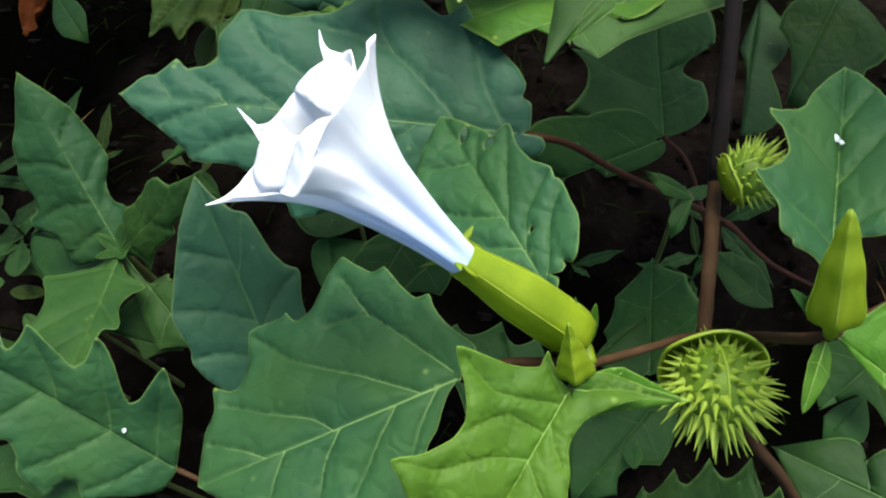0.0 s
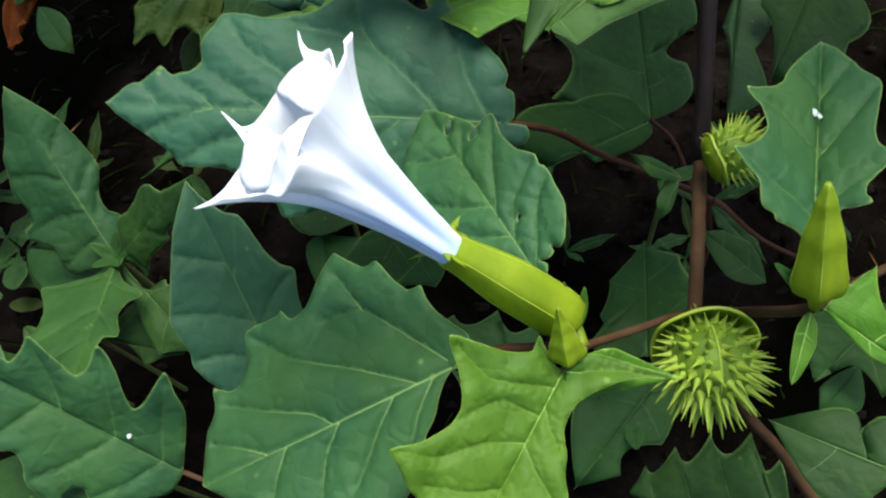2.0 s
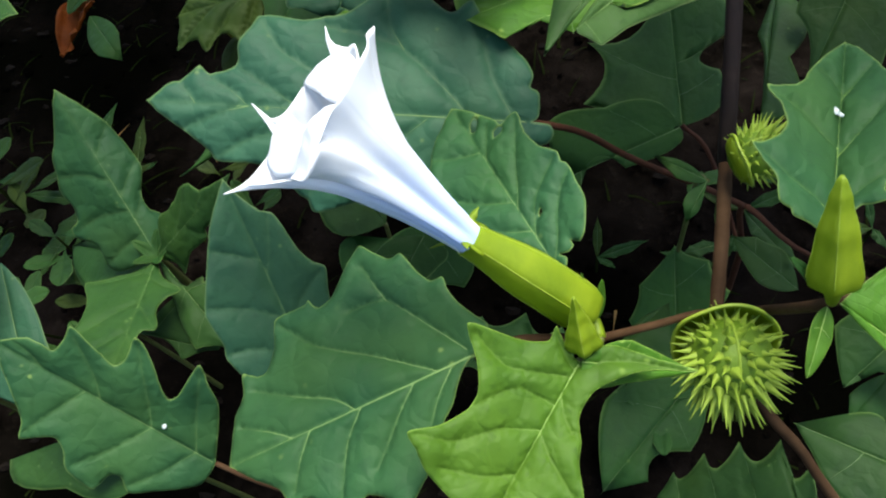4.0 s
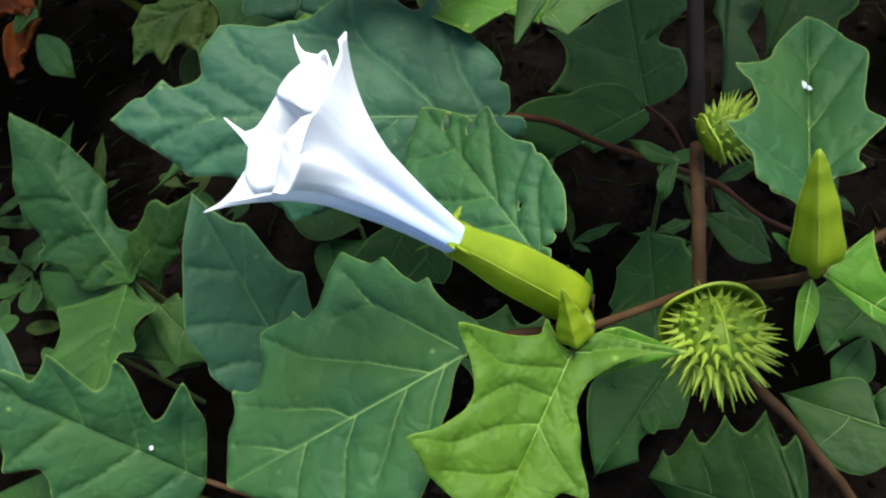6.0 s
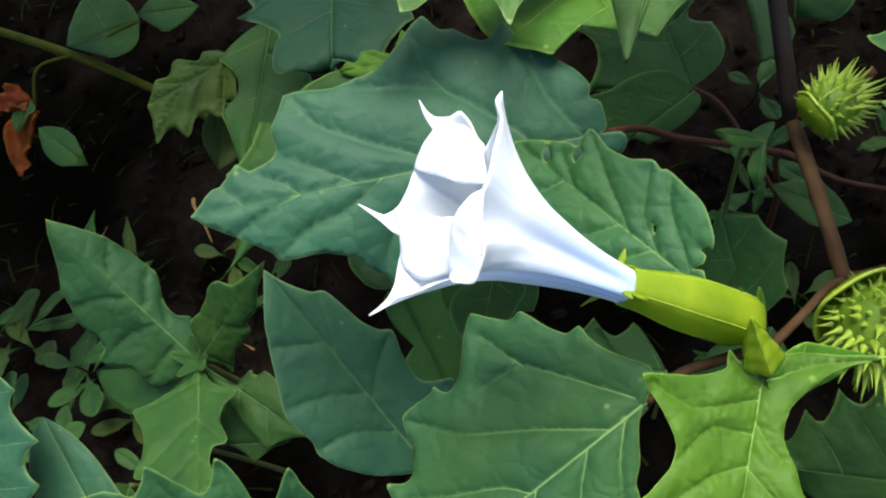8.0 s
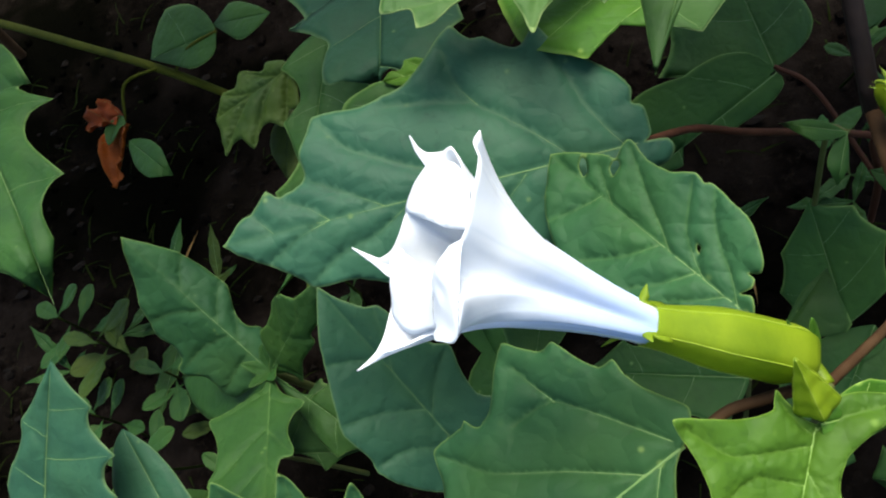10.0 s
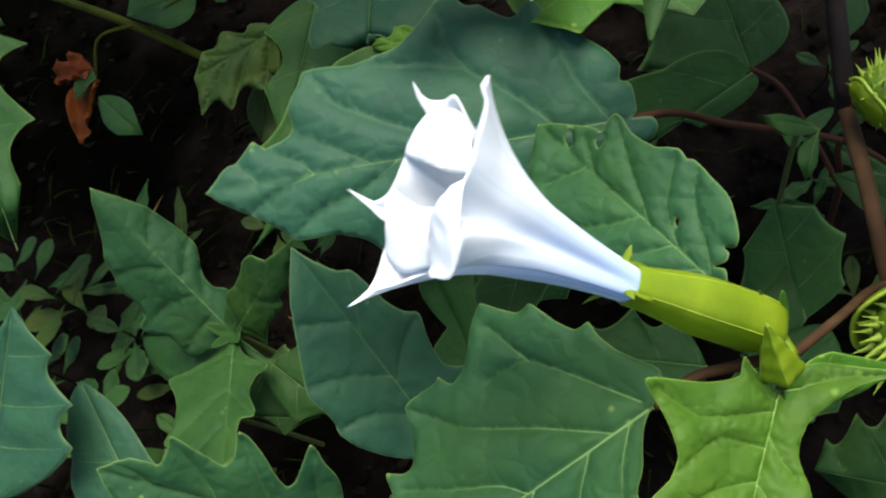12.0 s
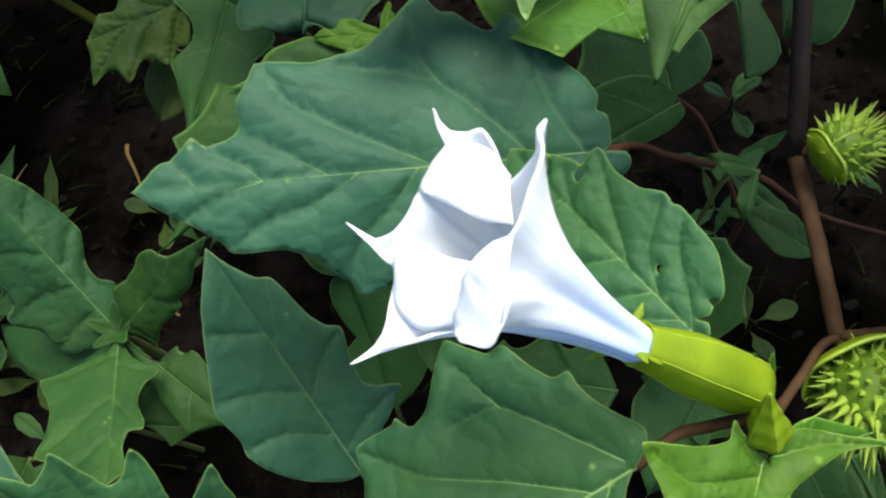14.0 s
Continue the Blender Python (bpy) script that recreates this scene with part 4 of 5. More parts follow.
right_leaf = blade(plant, LEAF_BROAD, (0.121, 0.106, 0.268), (0.15, 0.169, 0.264), (-0.77, 0.39, 0.52), (0.78, -0.34, 0.52),
      [(0.026, 0.048), (0.045, 0.075), (0.043, 0.17), (0.063, 0.187), (0.072, 0.233), (0.151, 0.263), (0.187, 0.317), (0.229, 0.372), (0.261, 0.327), (0.326, 0.272), (0.419, 0.239), (0.484, 0.265), (0.537, 0.333), (0.559, 0.288), (0.602, 0.225), (0.657, 0.184), (0.715, 0.167), (0.856, 0.093)],
      [(0.10, 0.045), (0.165, 0.088), (0.165, 0.13), (0.175, 0.18), (0.22, 0.16), (0.27, 0.17), (0.36, 0.25), (0.42, 0.20), (0.5, 0.19), (0.60, 0.20), (0.71, 0.21), (0.78, 0.15), (0.84, 0.12), (0.94, 0.05)],
      [(0, [(0.142, 0), (0.179, 0.088), (0.19, 0.203), (0.234, 0.336)]), (0, [(0.439, 0), (0.476, 0.089), (0.521, 0.175), (0.531, 0.311)]), (0, [(0.711, 0), (0.755, 0.056), (0.764, 0.119)]),
       (1, [(0.15, 0), (0.25, 0.09), (0.35, 0.23)]), (1, [(0.40, 0), (0.55, 0.10), (0.69, 0.19)]), (1, [(0.68, 0), (0.77, 0.06), (0.83, 0.10)])],
      midrib=0.0008, seed=5, quilt=0.022, net=0.004, vein_material=VEIN_PALE)
speck(right_leaf, (0.1366, 0.1440, 0.2684), 0.0009, 1)
speck(right_leaf, (0.1377, 0.1428, 0.2680), 0.0006, 2)
leaf(plant, LEAF, (0.147, 0.251, 0.128), (0.089, 0.255, 0.095), (-0.34, 0.91, 0.24), (0.34, -0.91, -0.24),
     [(0.05, 0.28), (0.37, 0.37), (0.67, 0.49), (0.86, 0.39)],
     [(0.11, 0.12), (0.48, 0.1), (0.63, -0.02), (0.84, 0.09), (0.95, 0.07)], veins=0.0006, seed=22)
leaf(plant, LEAF, (0.156, 0.268, 0.106), (0.167, 0.353, 0.137), (-0.99, 0.12, 0.03), (0.99, -0.12, -0.03),
     [(0.09, 0.27), (0.16, 0.52), (0.36, 0.42), (0.53, 0.47), (0.59, 0.18)],
     [(0.11, 0.23), (0.31, 0.23), (0.41, 0.17), (0.54, 0.31), (0.78, 0.28)], veins=0.0006, seed=23)
leaf(plant, LEAF, (0.024, 0.181, 0.185), (0.006, 0.156, 0.181), (-0.81, 0.57, 0.15), (0.81, -0.57, -0.15),
     [(0.23, 0.34), (0.51, 0.4), (0.8, 0.22)],
     [(0.05, 0.34), (0.26, 0.32), (0.62, 0.21)], veins=0.0004, seed=25)
leaf(plant, LEAF, (0.033, 0.203, 0.15), (0.011, 0.184, 0.12), (-0.76, 0.63, 0.16), (0.76, -0.63, -0.16),
     [(0.17, 0.39), (0.5, 0.58), (0.8, 0.38)],
     [(0.13, 0.33), (0.47, 0.36), (0.67, 0.05)], veins=0.0004, seed=26)
leaf(plant, LEAF, (0.130, 0.163, 0.057), (0.137, 0.208, 0.093), (-0.85, 0.10, -0.42), (0.88, -0.12, 0.40),
     [(0.08, 0.18), (0.16, 0.32), (0.30, 0.35), (0.46, 0.40), (0.60, 0.34), (0.74, 0.30), (0.90, 0.10)],
     [(0.06, 0.22), (0.14, 0.36), (0.32, 0.38), (0.50, 0.44), (0.66, 0.34), (0.80, 0.27), (0.90, 0.10)], veins=0.0005, seed=28)
leaf(plant, LEAF, (0.097, 0.160, 0.094), (0.123, 0.173, 0.106), (-0.5, 0.84, 0.22), (0.5, -0.84, -0.22),
     [(0.36, 0.08), (0.79, 0.07)],
     [(0.44, 0.6), (0.7, 0.28)], veins=0, seed=29)
leaf(plant, LEAF, (0.143, 0.161, 0.043), (0.083, 0.113, 0.031), (-0.67, 0.72, 0.18), (0.67, -0.72, -0.18),
     [(0.21, 0.25), (0.52, 0.33), (0.73, 0.24)],
     [(0.18, 0.18), (0.45, 0.25), (0.64, 0.14), (0.81, 0.22)], veins=0.0005, seed=30)
leaf(plant, LEAF, (0.156, 0.063, 0.075), (0.107, 0.105, 0.035), (0.47, 0.85, 0.22), (-0.47, -0.85, -0.22),
     [(0.05, 0.30), (0.12, 0.46), (0.22, 0.42), (0.32, 0.56), (0.44, 0.44), (0.56, 0.48), (0.66, 0.33), (0.76, 0.35), (0.86, 0.20), (0.93, 0.18), (0.97, 0.08)],
     [(0.29, 0.14), (0.8, 0.2)], veins=0.0005, seed=31)
leaf(plant, LEAF, (0.078, 0.152, 0.085), (0.018, 0.180, 0.100), (0.45, 0.87, 0.20), (-0.42, -0.88, -0.10),
     [(0.08, 0.16), (0.2, 0.30), (0.34, 0.24), (0.46, 0.32), (0.62, 0.20), (0.74, 0.20), (0.9, 0.06)],
     [(0.08, 0.18), (0.2, 0.32), (0.36, 0.26), (0.5, 0.32), (0.66, 0.18), (0.78, 0.18), (0.9, 0.06)], veins=0.0005, seed=66)
leaf(plant, LEAF, (0.169, 0.072, 0.165), (0.138, 0.097, 0.160), (0.58, 0.79, 0.2), (-0.58, -0.79, -0.2),
     [(0.16, 0.39), (0.34, 0.18), (0.46, 0.34), (0.73, 0.18)],
     [(0.27, 0.42), (0.64, 0.33), (0.77, 0.21)], veins=0.0006, seed=32, holes=[(0.35, 0.05, 0.03, 1)])
leaf(plant, LEAF, (0.201, 0.132, 0.151), (0.169, 0.114, 0.134), (-0.54, 0.81, 0.21), (0.54, -0.81, -0.21),
     [(0.31, 0.35), (0.64, 0.43), (0.86, 0.2)],
     [(0.29, 0.42), (0.68, 0.49), (0.64, 0.25), (0.71, 0.06)], veins=0.0005, seed=33)
leaf(plant, LEAF, (0.195, 0.121, 0.12), (0.172, 0.105, 0.12), (-0.56, 0.8, 0.21), (0.56, -0.8, -0.21),
     [(0.44, 0.18), (0.81, 0.19)],
     [(0.42, 0.36), (0.73, 0.24)], veins=0, seed=34)
leaf(plant, LEAF, (0.190, 0.180, 0.080), (0.168, 0.212, 0.085), (0.67, 0.72, 0.18), (-0.67, -0.72, -0.18),
     [(0.2, 0.20), (0.42, 0.27), (0.60, 0.22), (0.75, 0.17), (0.9, 0.06)],
     [(0.2, 0.18), (0.45, 0.25), (0.80, 0.15)], veins=0.0004, seed=35)
leaf(plant, LEAF, (0.274, 0.345, 0.113), (0.233, 0.293, 0.087), (-0.81, 0.57, 0.15), (0.81, -0.57, -0.15),
     [(0.22, 0.27), (0.48, 0.28), (0.66, 0.11)],
     [(0.23, 0.47), (0.51, 0.41), (0.86, 0.39), (1.01, 0.19)], veins=0.0005, seed=36)
leaf(plant, LEAF, (0.201, 0.274, 0.090), (0.245, 0.372, 0.090), (-0.91, 0.41, 0.1), (0.91, -0.41, -0.1),
     [(0.41, 0.02), (0.63, 0.08)],
     [(0.17, 0.18), (0.44, 0.09), (0.68, 0.18), (0.86, 0.11)], veins=0, seed=37)
leaf(plant, LEAF_YOUNG, (0.0615, 0.0935, 0.2585), (0.090, 0.092, 0.2425), (0.25, 0.80, 0.55), (-0.20, -0.75, -0.30),
     [(0.2, 0.14), (0.4, 0.18), (0.7, 0.10)], [(0.08, 0.16), (0.3, 0.13), (0.7, 0.06)], veins=0.0005, seed=60, quilt=0.02, wave=0.05, vein_material=VEIN_PALE)
leaf(plant, LEAF_YOUNG, (0.116, 0.0935, 0.2665), (0.1085, 0.0805, 0.2600), (-0.6, 0.4, 0.6), (0.6, -0.4, -0.2), oval(0.17), oval(0.17), veins=0.0004, seed=61, vein_material=VEIN_PALE)
leaf(plant, LEAF_YOUNG, (0.119, 0.0940, 0.2660), (0.1390, 0.0760, 0.2560), (0.7, 0.6, 0.3), (-0.6, -0.6, 0.2),
     [(0.1, 0.2), (0.15, 0.5), (0.45, 0.30), (0.7, 0.42), (0.85, 0.15)], [(0.2, 0.06), (0.5, 0.12), (0.8, 0.06)], veins=0.0006, seed=62, quilt=0.04, vein_material=VEIN_PALE)
leaf(plant, LEAF, (0.1165, 0.0965, 0.2680), (0.1085, 0.1025, 0.2760), (0.4, 0.8, 0.3), (-0.4, -0.8, -0.3), oval(0.13), oval(0.13), seed=63)
leaf(plant, LEAF_YOUNG, (0.0655, 0.1050, 0.2580), (0.0650, 0.1115, 0.2680), (0.9, 0.2, 0.1), (-0.9, -0.2, 0.1), oval(0.07), oval(0.07), seed=64)
leaf(plant, LEAF_YOUNG, (0.0680, 0.1050, 0.2550), (0.0700, 0.1110, 0.2640), (0.9, 0.2, 0.1), (-0.9, -0.2, 0.1), oval(0.13), oval(0.13), seed=65)


# pale leaves high on the rising branch
for q in ((0.1099, 0.2439, 0.2723), (0.0788, 0.1904, 0.3062), (0.115, 0.214, 0.27), (0.089, 0.266, 0.245)):
    stem("petiole", [q, ((q[0] + 0.137) / 2, (q[1] + 0.245) / 2 + 0.008, (q[2] + 0.31) / 2 - 0.006), (0.1375, 0.245, 0.313)], 0.0009, 0.0012, PETIOLE, plant)
blade(plant, LEAF_PALE, (0.1099, 0.2439, 0.2723), (0.0263, 0.2066, 0.2880), (-0.46, 0.86, 0.22), (0.46, -0.86, -0.22),
      [(0.11, 0.103), (0.372, 0.119), (0.554, 0.123), (0.741, 0.148), (0.895, 0.181), (0.963, 0.151), (1.019, 0.106), (0.961, 0.063)],
      [(0.05, 0.07), (0.179, 0.108), (0.375, 0.117), (0.541, 0.109), (0.591, 0.087), (0.662, 0.104), (0.612, 0.165), (0.635, 0.182), (0.761, 0.202), (0.835, 0.232), (0.798, 0.166), (0.772, 0.10), (0.78, 0.063), (0.823, 0.024), (0.886, 0.014), (0.95, 0.014)],
      [(0, [(0.35, 0), (0.52, 0.05), (0.68, 0.12)]), (0, [(0.62, 0), (0.78, 0.07), (0.88, 0.15)]), (0, [(0.82, 0), (0.92, 0.04), (0.99, 0.09)]), (1, [(0.20, 0), (0.34, 0.05), (0.46, 0.10)]), (1, [(0.45, 0), (0.62, 0.08), (0.72, 0.15), (0.81, 0.21)])],
      midrib=0.0008, seed=13, quilt=0.016, net=0.002)
blade(plant, LEAF_PALE, (0.0788, 0.1904, 0.3062), (0.0622, 0.1725, 0.3026), (-0.72, 0.67, 0.17), (0.72, -0.67, -0.17),
      [(-0.074, 0.117), (0.132, 0.287), (0.316, 0.461), (0.498, 0.61), (0.597, 0.487), (0.733, 0.445), (0.82, 0.306), (0.952, 0.11)],
      [(-0.16, 0.099), (-0.038, 0.051), (0.155, 0.02), (0.263, 0.035), (0.257, 0.11), (0.20, 0.18), (0.414, 0.201), (0.673, 0.096), (0.893, 0.061)],
      [(0, [(0.05, 0), (0.22, 0.22), (0.47, 0.54)]), (0, [(0.42, 0), (0.58, 0.18), (0.70, 0.40)]), (1, [(0.32, 0), (0.36, 0.08), (0.40, 0.17)])],
      midrib=0.0007, seed=14, quilt=0.03, net=0.004, grid=50)
leaf(plant, LEAF_PALE, (0.134, 0.238, 0.25), (0.082, 0.194, 0.262), (-0.61, 0.77, 0.2), (0.61, -0.77, -0.2),
     [(0.35, 0.11), (0.68, 0.06), (0.84, 0.04)],
     [(-0.06, 0.24), (0.09, 0.34), (0.6, 0.2), (0.98, 0.12), (1.01, 0.05)], veins=0.0007, seed=15, slant=0.35)
leaf(plant, LEAF_YOUNG, (0.089, 0.266, 0.245), (0.081, 0.193, 0.262), (-0.99, 0.12, 0.03), (0.99, -0.12, -0.03),
     [(0.24, 0.38), (0.55, 0.46), (0.78, 0.45), (0.85, 0.39), (0.96, 0.3), (0.97, 0.25), (0.87, 0.19), (0.91, 0.11)],
     [(0.2, 0.44), (0.45, 0.49), (0.75, 0.39), (0.86, 0.21), (0.7, 0.2), (0.82, 0.17)], veins=0.0006, seed=16)
leaf(plant, LEAF, (0.091, 0.193, 0.286), (0.067, 0.165, 0.284), (-0.75, 0.65, -0.07), (0.75, -0.65, 0.07),
     [(0.14, 0.14), (0.37, 0.25), (0.68, 0.13)],
     [(0.19, 0.06), (0.3, 0.06), (0.65, 0.02)], veins=0.0004, seed=55, slant=0.35)


# ---- unseen tall growth, added to shade the view: a crown on the rising branch, and neighbours ----


def crown(parent, top, reach, count, size, seed, spread=math.tau, start=0.0, rise=0.10):
    """Leaves on long stalks all round the top of a stem, the outer ones drooping."""
    rnd = random.Random(seed)
    top = Vector(top)
    for k in range(count):
        g = start + spread * (k + rnd.uniform(-0.3, 0.3)) / count
        r = reach * rnd.uniform(0.35, 1.0)
        way = Vector((math.cos(g), math.sin(g), 0))
        foot = top + way * r + Vector((0, 0, rnd.uniform(-0.2, 1) * rise))
        end = foot + way * size * rnd.uniform(0.8, 1.1) + Vector((0, 0, rnd.uniform(-0.035, 0.015)))
        out = Vector((-math.sin(g), math.cos(g), rnd.uniform(-0.2, 0.2)))
        stem("petiole", [top - Vector((0, 0, 0.02)), (top + foot) / 2 + Vector((0, 0, 0.01)), foot], 0.0014, 0.0010, PETIOLE, parent, 0, 10)
        leaf(parent, LEAF if k % 3 else LEAF_TEAL, foot, end, out, -out, TOOTHED, TOOTHED, veins=0.0007, seed=seed + k, wave=0.03)


# leaves added past the top of the view to block sky and sun
crown(plant, (0.150, 0.360, 0.470), 0.16, 12, 0.13, 300, 3.9, 0.0)
crown(plant, (0.1445, 0.305, 0.400), 0.10, 8, 0.13, 450, 2.7, -0.5, 0.04)
# made-up neighbours out of view, keeping light off the soil and background
for foot, top, reach, count, start, spread, seed in (((-0.10, 0.72), (-0.08, 0.60, 0.42), 0.20, 24, -0.75, 4.64, 330), ((-0.34, 0.74), (-0.27, 0.63, 0.38), 0.15, 16, 0.3, math.tau, 420), ((0.42, 0.36), (0.315, 0.335, 0.36), 0.10, 15, 0.2, math.tau, 390)):
    tall = thing("thorn_apple_plant", "unseen tall thorn-apple plant, added so its toothed leaves shade the soil", "plant", "tall plants round the flower")
    stem("main_stem", [(*foot, -0.01), ((foot[0] + top[0]) / 2 + 0.01, (foot[1] + top[1]) / 2, top[2] / 2), top], 0.0048, 0.0026, BARK, tall, 0.1, 20)
    crown(tall, top, reach, count, 0.13, seed, spread, start)
    if seed == 330:
        stem("branch", [(top[0], top[1], 0.40), (-0.10, 0.56, 0.46), (-0.11, 0.56, 0.50)], 0.0022, 0.0014, BARK, tall, 0.1, 12)
        crown(tall, (-0.11, 0.56, 0.51), 0.15, 15, 0.13, 500, 3.1, 0.0, 0.06)
    if seed == 390:
        stem("branch", [(0.350, 0.345, 0.28), (0.315, 0.290, 0.37), (0.285, 0.245, 0.420)], 0.0022, 0.0014, BARK, tall, 0.1, 12)
        crown(tall, (0.285, 0.245, 0.425), 0.07, 11, 0.10, 470, math.tau, 0.3, 0.05)

# ---- a third plant behind the flower ----
back_plant = thing("thorn_apple_plant", "thorn-apple plant with bluish and yellowed leaves behind the flower", "plant")
stem("main_stem", [(0.028, 0.262, 0.222), (0.026, 0.300, 0.160), (0.020, 0.345, 0.080), (0.018, 0.360, -0.01)], 0.0016, 0.0030, BARK_DARK, back_plant, 0.1, 26)
for q in ((0.032, 0.378, 0.2), (-0.016, 0.376, 0.16), (0.034, 0.252, 0.215), (-0.042, 0.365, 0.158), (-0.062, 0.369, 0.13)):
    stem("petiole", [q, ((q[0] + 0.024) / 2, (q[1] + 0.32) / 2, (q[2] + 0.12) / 2 - 0.01), (0.024, 0.325, 0.115)], 0.0008, 0.0012, PETIOLE, back_plant)
leaf(back_plant, LEAF_TEAL, (0.032, 0.378, 0.2), (0.001, 0.278, 0.206), (-0.95, 0.29, 0.08), (0.95, -0.29, -0.08),
     [(0.22, 0.25), (0.36, 0.45), (0.53, 0.35), (0.59, 0.38), (0.7, 0.25), (0.77, 0.21), (0.93, 0.22), (0.91, 0.1)],
     [(0.19, 0.31), (0.51, 0.29), (0.62, 0.3), (0.76, 0.31), (0.87, 0.23), (1.0, 0.15), (0.93, 0.05)], veins=0.0007, seed=17)
leaf(back_plant, LEAF, (-0.016, 0.376, 0.16), (-0.058, 0.294, 0.152), (-0.89, 0.44, 0.11), (0.89, -0.44, -0.11),
     [(0.1, 0.14), (0.27, 0.24), (0.43, 0.14), (0.6, 0.17), (0.79, 0.08)],
     [(0.14, 0.15), (0.33, 0.17), (0.41, 0.27), (0.54, 0.19), (0.71, 0.18), (0.82, 0.05)], veins=0.0006, seed=18)
leaf(back_plant, LEAF, (0.034, 0.252, 0.215), (-0.065, 0.218, 0.199), (-0.36, 0.85, 0.38), (0.36, -0.85, -0.38),
     [(0.06, 0.13), (0.17, 0.18), (0.26, 0.24), (0.35, 0.25), (0.46, 0.25), (0.52, 0.28), (0.63, 0.25), (0.73, 0.23), (0.83, 0.07)],
     [(0.08, 0.1), (0.32, 0.13), (0.57, 0.04), (0.81, -0.01)], veins=0.0006, seed=19)
blade(back_plant, LEAF_YELLOWED, (-0.042, 0.365, 0.158), (-0.092, 0.367, 0.15), (0, 0.97, 0.25), (0, -0.97, -0.25),
      [(0.1, 0.12), (0.25, 0.2), (0.34, 0.16), (0.5, 0.26), (0.59, 0.25), (0.68, 0.17), (0.82, 0.19), (0.9, 0.08)],
      [(0.05, 0.25), (0.12, 0.42), (0.25, 0.38), (0.34, 0.52), (0.45, 0.40), (0.58, 0.40), (0.72, 0.54), (0.8, 0.38), (0.92, 0.36), (1.05, 0.42), (1.0, 0.2)],
      [(0, [(0.2, 0), (0.36, 0.11), (0.5, 0.23)]), (0, [(0.5, 0), (0.68, 0.08), (0.82, 0.17)]), (1, [(0.05, 0), (0.20, 0.25), (0.32, 0.48)]), (1, [(0.28, 0), (0.50, 0.25), (0.70, 0.50)]), (1, [(0.55, 0), (0.80, 0.18), (1.02, 0.36)])],
      midrib=0.0006, seed=20, quilt=0.05, net=0.012, wave=0.05, grid=60)
leaf(back_plant, LEAF_YELLOWED, (-0.062, 0.369, 0.13), (-0.076, 0.336, 0.12), (-0.93, 0.36, 0.09), (0.93, -0.36, -0.09),
     [(0.34, 0.24), (0.79, 0.14)],
     [(0.28, 0.33), (0.74, 0.32), (0.91, 0.2)], veins=0, seed=21)
for q, a, s in (((0.012, 0.247, 0.226), (-0.7, 0.7, 0.14), 0.30), ((0.026, 0.243, 0.231), (0.1, -0.3, 0.9), 0.28), ((0.005, 0.262, 0.222), (-0.3, 0.9, 0.2), 0.32), ((0.031, 0.262, 0.228), (0.9, 0.3, 0.2), 0.30)):
    leaf(back_plant, LEAF_YOUNG, (0.027, 0.255, 0.222), q, a, [-v for v in a], [(0.2, s * 0.8), (0.45, s), (0.6, s * 0.6), (0.75, s * 0.5), (0.9, 0.1)], [(0.2, s * 0.7), (0.5, s * 0.9), (0.8, 0.2)], veins=0.0004, seed=70 + int(q[0] * 1000), quilt=0.05, wave=0.06, vein_material=VEIN_PALE)

# ---- a young plant low down beside the flower ----
HEART = Vector((-0.112, 0.239, 0.116))
young_plant = thing("young_thorn_apple_plant", "young thorn-apple plant, a rosette of toothed leaves low over the soil", "plant")
stem("main_stem", [HEART, (-0.114, 0.248, 0.06), (-0.114, 0.256, -0.01)], 0.0018, 0.0026, PETIOLE, young_plant)
blade(young_plant, LEAF_BROAD, HEART, (-0.141, 0.305, 0.173), (0.726, 0.603, -0.329), (-0.928, -0.098, -0.359),
      [(0.031, 0.04), (0.128, 0.109), (0.192, 0.139), (0.246, 0.094), (0.311, 0.095), (0.378, 0.127), (0.458, 0.174), (0.511, 0.175), (0.638, 0.165), (0.751, 0.134), (0.861, 0.075)],
      [(0.021, 0.055), (0.012, 0.148), (0.037, 0.265), (0.103, 0.294), (0.157, 0.271), (0.228, 0.287), (0.301, 0.361), (0.354, 0.354), (0.371, 0.303), (0.458, 0.286), (0.56, 0.294), (0.641, 0.246), (0.725, 0.207), (0.871, 0.102)],
      [(0, [(0.22, 0), (0.303, 0.078), (0.35, 0.107)]), (0, [(0.36, 0), (0.44, 0.08), (0.50, 0.165)]), (0, [(0.60, 0), (0.68, 0.07), (0.73, 0.13)]), (1, [(0.28, 0), (0.331, 0.161), (0.331, 0.334)]), (1, [(0.14, 0), (0.13, 0.135), (0.099, 0.27)]), (1, [(0.46, 0), (0.56, 0.12), (0.61, 0.25)])],
      midrib=0.0006, seed=7, quilt=0.016, grid=56, wave=0.03)
blade(young_plant, LEAF, HEART, (-0.0532, 0.2323, 0.1778), (-0.24, 0.914, 0.327), (0.511, -0.655, -0.557),
      [(0.122, 0.055), (0.166, 0.161), (0.325, 0.146), (0.437, 0.152), (0.522, 0.175), (0.624, 0.146), (0.684, 0.071), (0.732, 0.055), (0.85, 0.028)],
      [(0.089, 0.088), (0.094, 0.148), (0.095, 0.179), (0.203, 0.147), (0.305, 0.123), (0.485, 0.13), (0.533, 0.092), (0.678, 0.093), (0.789, 0.051), (0.903, 0.027)],
      [(0, [(0.249, 0), (0.402, 0.078), (0.53, 0.15)]), (0, [(0.56, 0), (0.636, 0.037), (0.688, 0.055)]), (1, [(0.10, 0), (0.13, 0.088), (0.12, 0.155)]), (1, [(0.38, 0), (0.45, 0.055), (0.49, 0.11)])],
      midrib=0.0006, seed=8, quilt=0.016, grid=56, wave=0.02)
